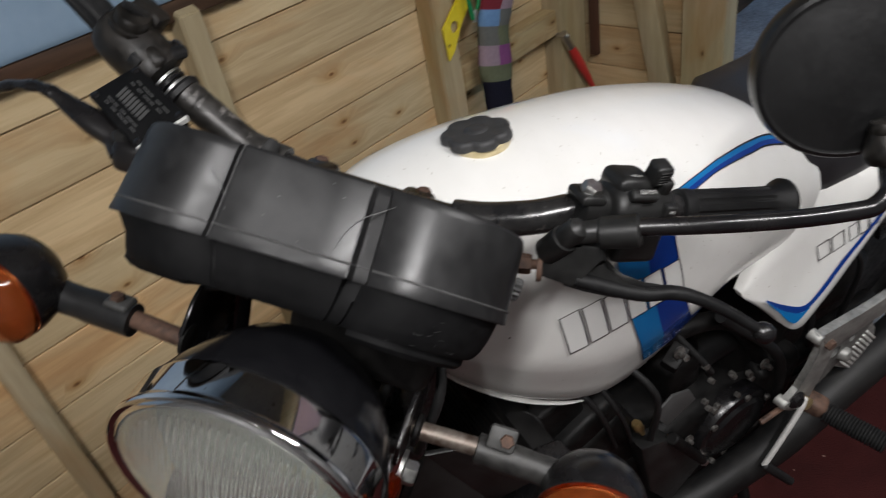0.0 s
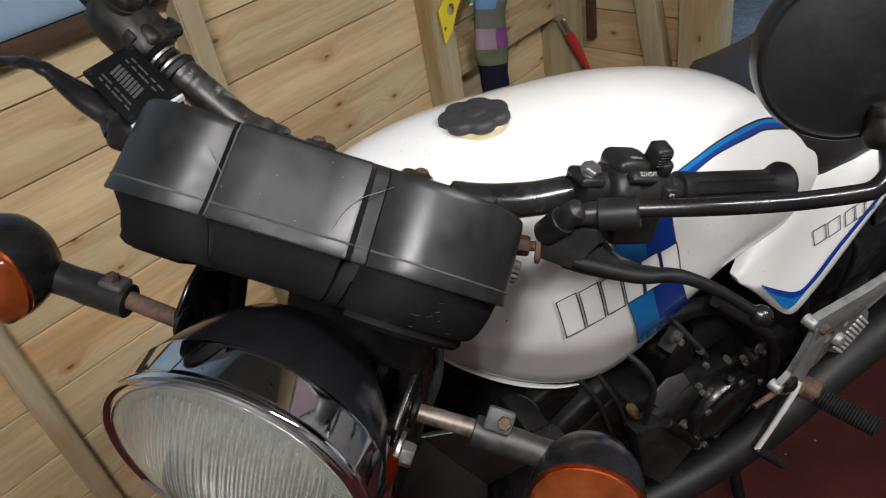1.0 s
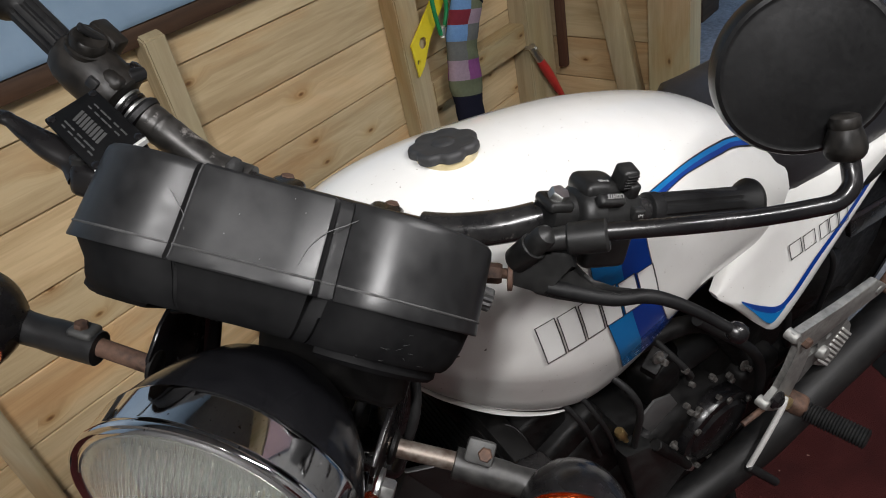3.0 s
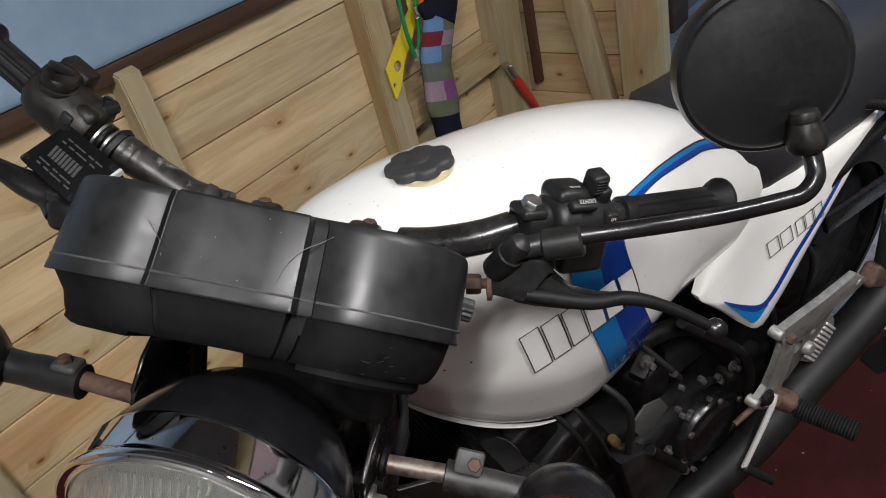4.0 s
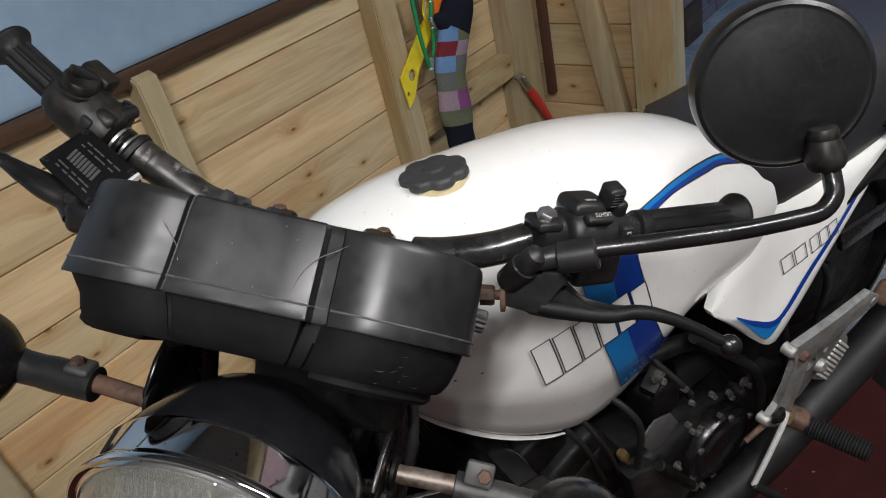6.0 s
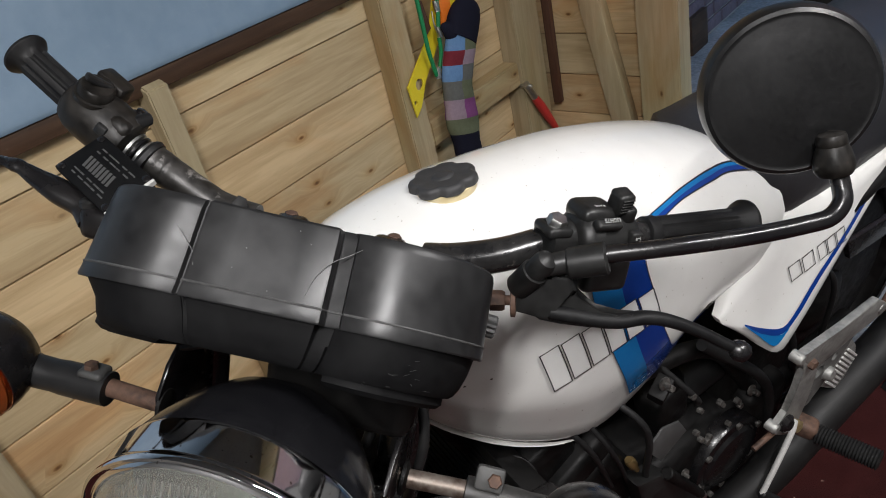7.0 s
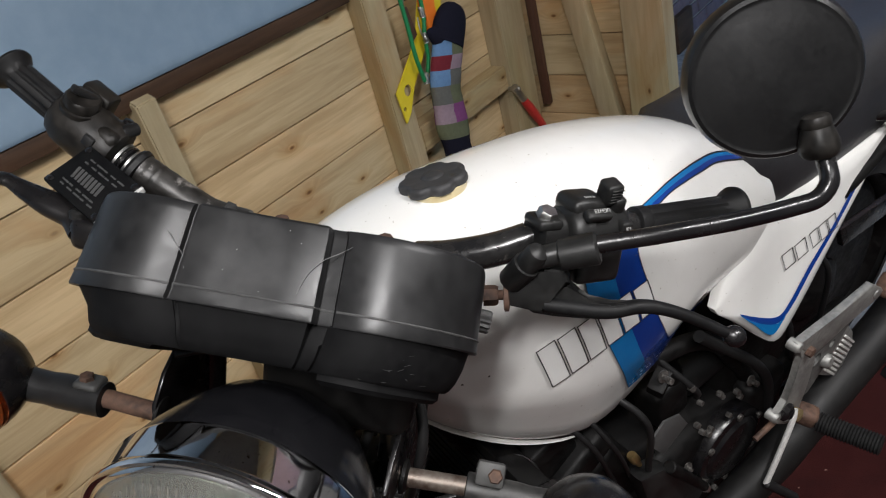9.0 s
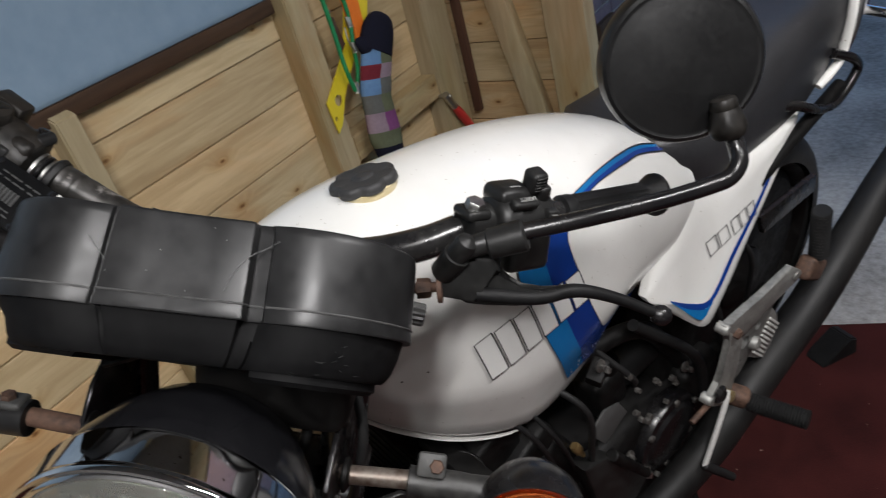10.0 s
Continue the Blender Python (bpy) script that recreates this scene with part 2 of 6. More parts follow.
M_MIRROR_BACK = varied("aged_black_plastic", (0.006, 0.006, 0.0063), (0.010, 0.010, 0.0103), (0.30, 0.40), scale=240, big=30, relief=0.2, dist=0.0004, spec=0.46)
M_EDGE = varied("rubbed_plastic_edge", (0.03, 0.03, 0.03), (0.07, 0.07, 0.069), (0.4, 0.6), scale=200, big=40, relief=0)
# Greys for the unseen roof and walls, chosen for how much light they bounce.
M_CEIL = varied("grey_roof_lining", (0.16, 0.16, 0.16), (0.22, 0.22, 0.215), (0.7, 0.9), scale=20, big=2)
M_SOUTH = varied("unseen_south_bounce_grey", (0.19, 0.19, 0.185), (0.25, 0.25, 0.245), (0.5, 0.75), scale=20, big=2)
M_EAST = varied("unseen_east_bounce_grey", (0.08, 0.08, 0.08), (0.12, 0.12, 0.118), (0.6, 0.85), scale=20, big=2)
M_FAR_WALL = varied("dim_grey_boarding", (0.12, 0.12, 0.118), (0.18, 0.18, 0.175), (0.6, 0.85), scale=20, big=2)


def carpet():
    m = mat("red_carpet", (0.10, 0.018, 0.014), 0.95, 0, 0.1)
    v = coords(m)
    fine, big = noise_of(m, v, 420, 3), noise_of(m, v, 7, 5)
    both = mix(m, 0.5, fine, big)
    col = ramp(m, both, [(0.35, (0.022, 0.0056, 0.0055)), (0.65, (0.056, 0.0132, 0.0125))])
    fluff = ramp(m, noise_of(m, v, 62, 2), [(0.745, (0, 0, 0)), (0.77, (1, 1, 1))])
    link(m, mix(m, fluff, col, (0.30, 0.22, 0.18)), bsdf(m).inputs["Base Color"])
    bump(m, fine, 0.8, 0.003)
    return m


def concrete():
    m = mat("worn_concrete", (0.3, 0.3, 0.3), 0.85)
    v = coords(m)
    fine, big = noise_of(m, v, 55, 8, 0.7), noise_of(m, v, 3.2, 5)
    col = ramp(m, mix(m, 0.5, fine, big), [(0.36, (0.15, 0.145, 0.14)), (0.5, (0.27, 0.265, 0.26)), (0.66, (0.42, 0.415, 0.40))])
    link(m, col, bsdf(m).inputs["Base Color"])
    bump(m, fine, 0.6, 0.004)
    return m


M_CARPET, M_CONCRETE = carpet(), concrete()
M_BRICK = varied("old_brick", (0.09, 0.065, 0.085), (0.18, 0.13, 0.15), (0.7, 0.9), scale=60, big=9, relief=0.5, dist=0.002)
M_MORTAR = varied("mortar", (0.25, 0.24, 0.23), (0.34, 0.33, 0.31), (0.8, 0.95), scale=90, big=9, relief=0.5)
M_TYRE = varied("tyre_rubber", (0.010, 0.010, 0.011), (0.022, 0.022, 0.022), (0.6, 0.85), scale=90, big=12, relief=0.3)
M_SOCKS = [varied("knit_" + n, tuple(0.8 * c for c in col), col, (0.85, 0.95), scale=500, big=120, relief=0.6, dist=0.001, spec=0.1) for n, col in (
    ("navy", (0.012, 0.012, 0.022)), ("sky", (0.13, 0.24, 0.42)), ("olive", (0.13, 0.14, 0.085)), ("maroon", (0.17, 0.025, 0.035)),
    ("mauve", (0.30, 0.22, 0.26)), ("purple", (0.22, 0.07, 0.19)), ("grey", (0.13, 0.13, 0.12)))]


# ---- mesh helpers ----
def finish(name, bm, material, parent=None, label="", angle=38, smooth=True):
    me = bpy.data.meshes.new(name)
    bmesh.ops.recalc_face_normals(bm, faces=bm.faces)
    bm.to_mesh(me)
    bm.free()
    if smooth:
        me.shade_smooth()
        me.set_sharp_from_angle(angle=radians(angle))
    for m in material if isinstance(material, (list, tuple)) else (material,):
        me.materials.append(m)
    ob = new(name, me)
    if parent is not None:
        ob.parent = parent
    if label:
        ob["label"] = label
    return ob


def put(bm, frame_m):
    bm.transform(frame_m)
    return bm


def box(bm, x0, x1, y0, y1, z0, z1, bevel=0.0, seg=2):
    out = bmesh.ops.create_cube(bm, size=1)
    vs = out["verts"]
    for v in vs:
        v.co = ((x0 + x1) / 2 + v.co.x * (x1 - x0), (y0 + y1) / 2 + v.co.y * (y1 - y0), (z0 + z1) / 2 + v.co.z * (z1 - z0))
    if bevel:
        es = list({e for v in vs for e in v.link_edges})
        bmesh.ops.bevel(bm, geom=es, offset=bevel, segments=seg, affect="EDGES", profile=0.5)
    return bm


def axes_to(direction):
    return Vector(direction).normalized().to_track_quat("Z", "Y").to_matrix().to_4x4()


def lathe(bm, base, direction, profile, seg=24, closed=True):
    """Rings of (radius, height) turned about a line from base."""
    m = Matrix.Translation(base) @ axes_to(direction)
    rings = []
    for r, h in profile:
        rings.append([bm.verts.new(m @ Vector((r * math.cos(2 * math.pi * k / seg), r * math.sin(2 * math.pi * k / seg), h))) for k in range(seg)])
    for a, b in zip(rings, rings[1:]):
        for k in range(seg):
            bm.faces.new((a[k], a[(k + 1) % seg], b[(k + 1) % seg], b[k]))
    if closed:
        for ring, (r, h) in ((rings[0], profile[0]), (rings[-1], profile[-1])):
            if r > 1e-6:
                bm.faces.new(ring)
    return bm


def rod(bm, a, b, r0, r1=None, seg=16, edge=0.0):
    a, b = Vector(a), Vector(b)
    L = (b - a).length
    r1 = r0 if r1 is None else r1
    e = min(edge, L * 0.4)
    prof = [(r0 - e, 0), (r0, e), (r1, L - e), (r1 - e, L)] if e else [(r0, 0), (r1, L)]
    return lathe(bm, a, b - a, prof, seg)


def hexnut(bm, base, direction, r, h):
    return lathe(bm, base, direction, [(r, 0), (r, h * 0.8), (r * 0.86, h)], 6)


def curve_points(pts, n=8):
    """A smooth line through points (Catmull-Rom)."""
    P = [Vector(p) for p in pts]
    P = [2 * P[0] - P[1]] + P + [2 * P[-1] - P[-2]]
    out = []
    for i in range(1, len(P) - 2):
        for k in range(n):
            t = k / n
            a, b, c, d = P[i - 1], P[i], P[i + 1], P[i + 2]
            out.append(0.5 * ((2 * b) + (c - a) * t + (2 * a - 5 * b + 4 * c - d) * t * t + (3 * b - a - 3 * c + d) * t ** 3))
    return out + [P[-2]]


def tube(bm, pts, r, seg=12, n=8, flat=1.0, up=(0, 0, 1)):
    """A tube along a smooth line; r is a number or a function of 0..1; flat squashes it along up."""
    line = curve_points(pts, n) if n > 1 else [Vector(p) for p in pts]
    rings = []
    side = None
    for i, p in enumerate(line):
        d = (line[min(i + 1, len(line) - 1)] - line[max(i - 1, 0)]).normalized()
        if side is None:
            side = d.cross(Vector(up))
            if side.length < 1e-3:
                side = d.cross(Vector((1, 0, 0)))
        side = (side - d * side.dot(d)).normalized()
        top = side.cross(d)
        rr = r(i / (len(line) - 1)) if callable(r) else r
        rings.append([bm.verts.new(p + side * rr * math.cos(2 * math.pi * k / seg) + top * rr * flat * math.sin(2 * math.pi * k / seg)) for k in range(seg)])
    for a, b in zip(rings, rings[1:]):
        for k in range(seg):
            bm.faces.new((a[k], a[(k + 1) % seg], b[(k + 1) % seg], b[k]))
    bm.faces.new(rings[0])
    bm.faces.new(rings[-1])
    return bm


def loft(bm, rings, cap=True, loop=True):
    vs = [[bm.verts.new(p) for p in ring] for ring in rings]
    n = len(vs[0])
    for a, b in zip(vs, vs[1:]):
        for k in range(n if loop else n - 1):
            bm.faces.new((a[k], a[(k + 1) % n], b[(k + 1) % n], b[k]))
    if cap:
        bm.faces.new(vs[0])
        bm.faces.new(vs[-1])
    return bm


def slab(bm, outline, m, t, bevel=0.0):
    """A flat plate: an outline in x, y of the frame m, thick along its z."""
    lo = [bm.verts.new(m @ Vector((x, y, 0))) for x, y in outline]
    hi = [bm.verts.new(m @ Vector((x, y, t))) for x, y in outline]
    fs = [bm.faces.new(lo), bm.faces.new(hi)]
    n = len(outline)
    for k in range(n):
        fs.append(bm.faces.new((lo[k], lo[(k + 1) % n], hi[(k + 1) % n], hi[k])))
    if bevel:
        es = list({e for f in fs[:2] for e in f.edges})
        bmesh.ops.bevel(bm, geom=es, offset=bevel, segments=2, affect="EDGES", profile=0.5)
    return bm


def ring_pts(cx, cy, r, n=20, turn=0.0):
    return [(cx + r * math.cos(2 * math.pi * k / n + turn), cy + r * math.sin(2 * math.pi * k / n + turn)) for k in range(n)]


def plate_with_holes(outline, holes, m, t):
    """A flat plate with round holes right through it."""
    bm = B()
    edges = []
    loops = [outline] + holes
    rings = []
    for lp in loops:
        vs = [bm.verts.new(m @ Vector((x, y, 0))) for x, y in lp]
        rings.append(vs)
        edges += [bm.edges.new((vs[k], vs[(k + 1) % len(vs)])) for k in range(len(vs))]
    bmesh.ops.triangle_fill(bm, use_beauty=True, use_dissolve=False, edges=edges)
    out = bmesh.ops.extrude_face_region(bm, geom=list(bm.faces))
    shift = (m.to_3x3() @ Vector((0, 0, 1))).normalized() * t
    bmesh.ops.translate(bm, vec=shift, verts=[g for g in out["geom"] if isinstance(g, bmesh.types.BMVert)])
    return bm


def B():
    return bmesh.new()


def lerp_table(table, y):
    """Smooth look-up in rows of (y, value)."""
    ys, vs = [r[0] for r in table], [r[1] for r in table]
    if y <= ys[0]:
        return vs[0]
    for i in range(len(ys) - 1):
        if y <= ys[i + 1]:
            t = (y - ys[i]) / (ys[i + 1] - ys[i])
            s0 = (vs[i + 1] - vs[max(i - 1, 0)]) / (ys[i + 1] - ys[max(i - 1, 0)])
            s1 = (vs[min(i + 2, len(vs) - 1)] - vs[i]) / (ys[min(i + 2, len(ys) - 1)] - ys[i])
            h = ys[i + 1] - ys[i]
            return (2 * t ** 3 - 3 * t * t + 1) * vs[i] + (t ** 3 - 2 * t * t + t) * h * s0 + (3 * t * t - 2 * t ** 3) * vs[i + 1] + (t ** 3 - t * t) * h * s1
    return vs[-1]


# ---- the shed ----
WX, WY, CEIL = -1.18, 1.75, 2.25
BOARD = 0.1195


def setting(ob, label):
    return tagged(ob, label, kind="structure")


floor = setting(finish("floor", box(B(), -1.35, 1.9, -1.6, 1.9, -0.12, -0.008), M_CONCRETE), "grey concrete slab under the shed")
bm = B()
outline = [(-1.18, -1.4), (1.6, -1.4), (1.6, 1.74), (0.60, 1.74), (-0.11, 1.52), (-0.62, 1.36), (-1.18, 1.3)]
slab(bm, outline, Matrix.Translation((0, 0, -0.008)), 0.008, 0.003)
carpet_ob = tagged(finish("carpet", bm, M_CARPET), "dark red worn carpet on the concrete floor", "carpet")
yard = setting(finish("ground", box(B(), -60, 60, -60, 60, -0.20, -0.014), M_CONCRETE), "rough grey concrete yard outside the shed")
backing = setting(finish("wall_west", box(B(), WX - 0.06, WX - 0.019, -1.5, WY + 0.06, 0, CEIL), M_MORTAR), "outer sheathing behind the board cladding")
wall_end = setting(finish("wall_north", box(B(), WX, -0.75, WY + 0.019, WY + 0.06, 0, CEIL), M_MORTAR), "outer sheathing of the short end wall")
# Unseen walls and roof close the shed; their tones control the fill light.
wall_right = setting(finish("wall_east", box(B(), 1.6, 1.66, -1.5, 2.2, 0, CEIL), M_EAST), "plain unseen wall, dark grey to limit bounce light")
wall_back = setting(finish("wall_south", box(B(), WX, 1.6, -1.5, -1.44, 0, CEIL), M_SOUTH), "plain unseen wall, mid grey to set bounce light")
roof = setting(finish("ceiling", box(B(), WX - 0.06, 1.66, -1.5, WY + 0.06, CEIL, CEIL + 0.05), M_CEIL), "grey lined shed roof")
wall_door = setting(finish("wall_north_east", box(B(), 0.30, 1.6, WY + 0.0, WY + 0.06, 0, CEIL), M_FAR_WALL), "plain dim grey wall beside the doorway")
lintel = setting(finish("lintel", box(B(), -0.70, 0.30, WY - 0.02, WY + 0.05, 1.98, CEIL, 0.004), M_POST), "timber lintel over the open doorway")


def strip_lamp(where, rz, half=0.59):
    m = pose(*where, 0, 0, rz)
    ob = new("strip_lamp")
    tagged(ob, "white fluorescent strip lamp fixed under the roof", "lamp")
    ob.matrix_world = m
    finish("casing", box(B(), -0.04, 0.04, -half - 0.03, half + 0.03, 0.035, 0.078, 0.006), M_WHITE, ob)
    finish("tube", rod(B(), (0, -half, 0.02), (0, half, 0.02), 0.013, seg=14, edge=0.003), M_LAMP_TUBE, ob)
    for s in (-1, 1):
        finish("end_cap", box(B(), -0.018, 0.018, s * (half + 0.01) - 0.012, s * (half + 0.01) + 0.012, 0.0, 0.04, 0.003), M_WHITE, ob)
    return ob


strip_lamp(LAMP_A, -30)
strip_lamp(LAMP_B, 0, 0.31)


def board_mesh(length, along):
    """A tongue-and-groove board: bevelled long edges leave a dark joint between courses."""
    prof = [(-0.011, 0.0004), (-0.011, 0.0013), (-0.0010, 0.0021), (0.0, 0.0034), (0.0, BOARD - 0.0020), (-0.0010, BOARD - 0.0008), (-0.016, BOARD - 0.0006), (-0.016, 0.0004)]
    bm = B()
    n = 2
    rings = []
    for k in range(n):
        s = (k / (n - 1) - 0.5) * length
        rings.append([Vector((d, s, z)) if along == "y" else Vector((s, -d, z)) for d, z in prof])
    loft(bm, rings)
    bmesh.ops.recalc_face_normals(bm, faces=bm.faces)
    me = bpy.data.meshes.new("board")
    bm.to_mesh(me)
    bm.free()
    me.materials.append(M_BOARD_Y if along == "y" else M_BOARD_X)
    return me


def boards_on(wall, along, length, centre, z0, count, flip=False):
    me = board_mesh(length, along)
    for k in range(count):
        ob = new("board", me)
        ob.parent = wall
        ob.location = (WX if along == "y" else centre, centre if along == "y" else WY, z0 + k * BOARD)
    return me


Z0 = 0.9215 - 8 * BOARD
boards_on(backing, "y", 3.24, 0.13, Z0, 19)
boards_on(wall_end, "x", 0.43, -0.965, 0.646 - 6 * BOARD + 0.03, 18)


def stud(name, x0, x1, y0, y1, z0, z1, material=M_POST, label="upright softwood framing post against the boards", cut=0.0):
    bm = box(B(), x0, x1, y0, y1, z0, z1)
    if cut:
        for v in bm.verts:
            if v.co.z > z1 - 1e-4:
                v.co.z -= cut * (v.co.x - x0) / (x1 - x0)
    bmesh.ops.bevel(bm, geom=list(bm.edges), offset=0.003, segments=2, affect="EDGES")
    return setting(finish(name, bm, material), label)


stud("post", WX, WX + 0.024, 0.060, 0.098, 0.0, 0.985)
stud("post", WX, WX + 0.045, 0.565, 0.607, 0.0, 1.013, cut=0.02)
stud("post", WX, WX + 0.05, 1.135, 1.205, 0.0, 2.2)
stud("post", WX, WX + 0.06, 1.60, 1.72, 0.0, 2.2)
stud("post", -0.81, -0.70, WY - 0.07, WY, 0.0, 2.2)
stud("rail", WX, WX + 0.05, 1.205, 1.60, 0.580, 0.648, M_RAIL, "horizontal timber noggin between two posts")


def brace(a, b, w, t, label):
    a, b = Vector(a), Vector(b)
    d = (b - a).normalized()
    m = Matrix.Translation(a) @ Matrix(((d.z, 0, d.x, 0), (0, 1, 0, 0), (-d.x, 0, d.z, 0), (0, 0, 0, 1)))
    bm = put(box(B(), -w / 2, w / 2, -t, 0, 0, (b - a).length, 0.003), m)
    return setting(finish("brace", bm, M_POST), label)


brace((-0.82, WY - 0.002, 0.10), (-1.05, WY - 0.002, 1.25), 0.062, 0.04, "diagonal timber brace on the end wall")

# blue panel over its dark sill
bm = B()
panel = tagged(new("blue_panel"), "smooth blue-grey painted panel with a rolled lower lip", "panel")
panel.location = (WX, -0.1, 1.018)
bpy.context.view_layer.update()
sheet = box(B(), WX + 0.004, WX + 0.030, -1.4, 1.125, 1.050, 2.2)
finish("sheet", put(sheet, panel.matrix_world.inverted()), M_BLUE, panel)
prof = [(0.0, 1.080), (0.0262, 1.080), (0.0266, 1.066), (0.0272, 1.054), (0.0278, 1.044), (0.0281, 1.035), (0.0276, 1.027), (0.0264, 1.021), (0.024, 1.018), (0.0, 1.018)]
loft(bm, [[Vector((WX + 0.004 + d, y, z)) for d, z in prof] for y in (-1.4, 1.125)])
finish("lip", put(bm, panel.matrix_world.inverted()), M_BLUE, panel, "rolled lower lip")
bm = box(B(), WX, WX + 0.028, -1.4, 1.125, 0.984, 1.016, 0.003)
sill = setting(finish("sill", bm, M_SILL), "dark brown stained timber sill under the blue panel")

# brick wall and far side of the yard
bricks = setting(finish("wall_brick", box(B(), -1.60, -1.412, WY + 0.10, 8.0, -0.02, 4.2), M_MORTAR), "old purple-grey brick wall in dusk light")
me = bpy.data.meshes.new("brick")
bm = box(B(), -0.006, 0.012, 0, 0.213, 0, 0.063, 0.004, 1)
bmesh.ops.recalc_face_normals(bm, faces=bm.faces)
bm.to_mesh(me)
bm.free()
me.materials.append(M_BRICK)
for row in range(15):
    for col in range(20):
        ob = new("brick", me)
        ob.parent = bricks
        ob.location = (-1.412 + random.uniform(-0.002, 0.002), WY + 0.08 + col * 0.225 + (0.112 if row % 2 else 0), 0.004 + row * 0.075)
far = setting(finish("backdrop", box(B(), -8, 8, 8.0, 8.2, 0, 6.5), M_BRICK), "dim brick house wall across the yard")
tagged(finish("wall_box", box(B(), -1.40, -1.37, 3.38, 3.58, -0.014, 0.17, 0.006), M_SILL), "dark box standing against the foot of the brick wall", "box")
# ---- the motorcycle: BODY is its leaning frame, FORK the turned steering ----
BODY = pose(-0.436, 0.481, 0.979, 0, 9, -18)
FORK = pose(-0.402, 0.206, 0.908, -12.84, 19.8, 26.3)
bike = new("motorcycle")
tagged(bike, "white and blue vintage two-stroke motorcycle leaning on its stand", "motorcycle")
bike.matrix_world = BODY @ Matrix.Translation((0.0, 0.35, -0.99))
HOME = bike.matrix_world.inverted()
bpy.context.view_layer.update()


def bpart(name, bm, material, label="", parent=None, fr=BODY, angle=38):
    """A part of the motorcycle, built in the frame fr."""
    return finish(name, put(bm, HOME @ fr), material, parent or bike, label, angle)


# fuel tank
TOP = [(-0.165, -0.092), (-0.15, -0.064), (-0.125, -0.041), (-0.10, -0.030), (-0.05, -0.022), (0.0, -0.021), (0.05, -0.024), (0.13, -0.034), (0.22, -0.054), (0.32, -0.089), (0.40, -0.126), (0.445, -0.155)]
LOW = [(-0.165, -0.150), (-0.15, -0.172), (-0.12, -0.205), (-0.09, -0.246), (-0.03, -0.314), (0.03, -0.368), (0.07, -0.396), (0.11, -0.413), (0.15, -0.411), (0.20, -0.398), (0.26, -0.383), (0.33, -0.354), (0.40, -0.346), (0.445, -0.343)]
WIDE = [(-0.165, 0.060), (-0.15, 0.086), (-0.12, 0.112), (-0.08, 0.130), (-0.02, 0.142), (0.05, 0.147), (0.14, 0.148), (0.22, 0.146), (0.30, 0.141), (0.40, 0.134), (0.445, 0.130)]
HALF = [(0.0, 0.0), (0.2, 0.008), (0.4, 0.03), (0.58, 0.07), (0.74, 0.13), (0.87, 0.215), (0.95, 0.31), (0.99, 0.42), (1.0, 0.52), (0.999, 0.60), (0.988, 0.660), (0.958, 0.715), (0.908, 0.785), (0.856, 0.865), (0.806, 0.945), (0.745, 0.985), (0.665, 1.006), (0.58, 1.018)]


REAR = [(-0.420, 0.290), (-0.365, 0.318), (-0.335, 0.347), (-0.268, 0.397), (-0.226, 0.438), (-0.205, 0.446), (0.0, 0.447)]


def bend(y, z):
    """How far the tank's rear is cut back: square at the seat, running forward below its corner."""
    t = min(max((y - 0.16) / 0.285, 0), 1)
    end = REAR[0][1] if z <= REAR[0][0] else REAR[-1][1]
    for (z0, e0), (z1, e1) in zip(REAR, REAR[1:]):
        if z0 <= z <= z1:
            end = e0 + (e1 - e0) * (z - z0) / (z1 - z0)
    return (end - 0.445) * t * t * (3 - 2 * t)


def tank_x(y, z):
    """Half-width of the tank's flank at a height."""
    y0 = y
    for _ in range(16):
        y0 = y - bend(y0, z)
    t, b, w = lerp_table(TOP, y0), lerp_table(LOW, y0), lerp_table(WIDE, y0)
    f = (t - z) / (t - b)
    return w * lerp_table([(q, p) for p, q in HALF], min(max(f, 0), 1))


def tank_ring(y):
    t, b, w = lerp_table(TOP, y), lerp_table(LOW, y), lerp_table(WIDE, y)
    right = [(w * p, t - (t - b) * q) for p, q in HALF]
    ring = right + [(0.3 * w, b - 0.006)] + [(-x, z) for x, z in [(0.3 * w, b - 0.006)] + right[:0:-1]]
    return [Vector((x, y + bend(y, z), z)) for x, z in ring]


stations = [-0.165 + 0.61 * (k / 40) ** 1.15 for k in range(41)]
tank = bpart("fuel_tank", loft(B(), [tank_ring(y) for y in stations]), M_WHITE, "aged white fuel tank with blue stripes", angle=50)

# seat
bm = B()
SEAT = [(0.405, -0.140, 0.085, 0.075), (0.43, -0.128, 0.105, 0.10), (0.48, -0.135, 0.115, 0.113), (0.54, -0.135, 0.116, 0.113), (0.60, -0.119, 0.114, 0.130), (0.66, -0.106, 0.111, 0.146), (0.72, -0.098, 0.108, 0.156),
        (0.80, -0.090, 0.104, 0.160), (0.90, -0.082, 0.100, 0.123), (0.97, -0.092, 0.092, 0.083), (1.0, -0.115, 0.08, 0.055)]
rings = []
for y, zt, w, h in SEAT:
    pr = [(0, 0), (0.45, 0.01), (0.75, 0.06), (0.92, 0.2), (1.0, 0.45), (1.0, 0.8), (0.96, 1.0)]
    rr = [(w * p, zt - h * q) for p, q in pr]
    rings.append([Vector((x, y, z)) for x, z in rr + [(-x, z) for x, z in rr[:0:-1]]])
seat = bpart("seat", loft(B(), rings), M_SEAT, "black vinyl dual seat", angle=55)

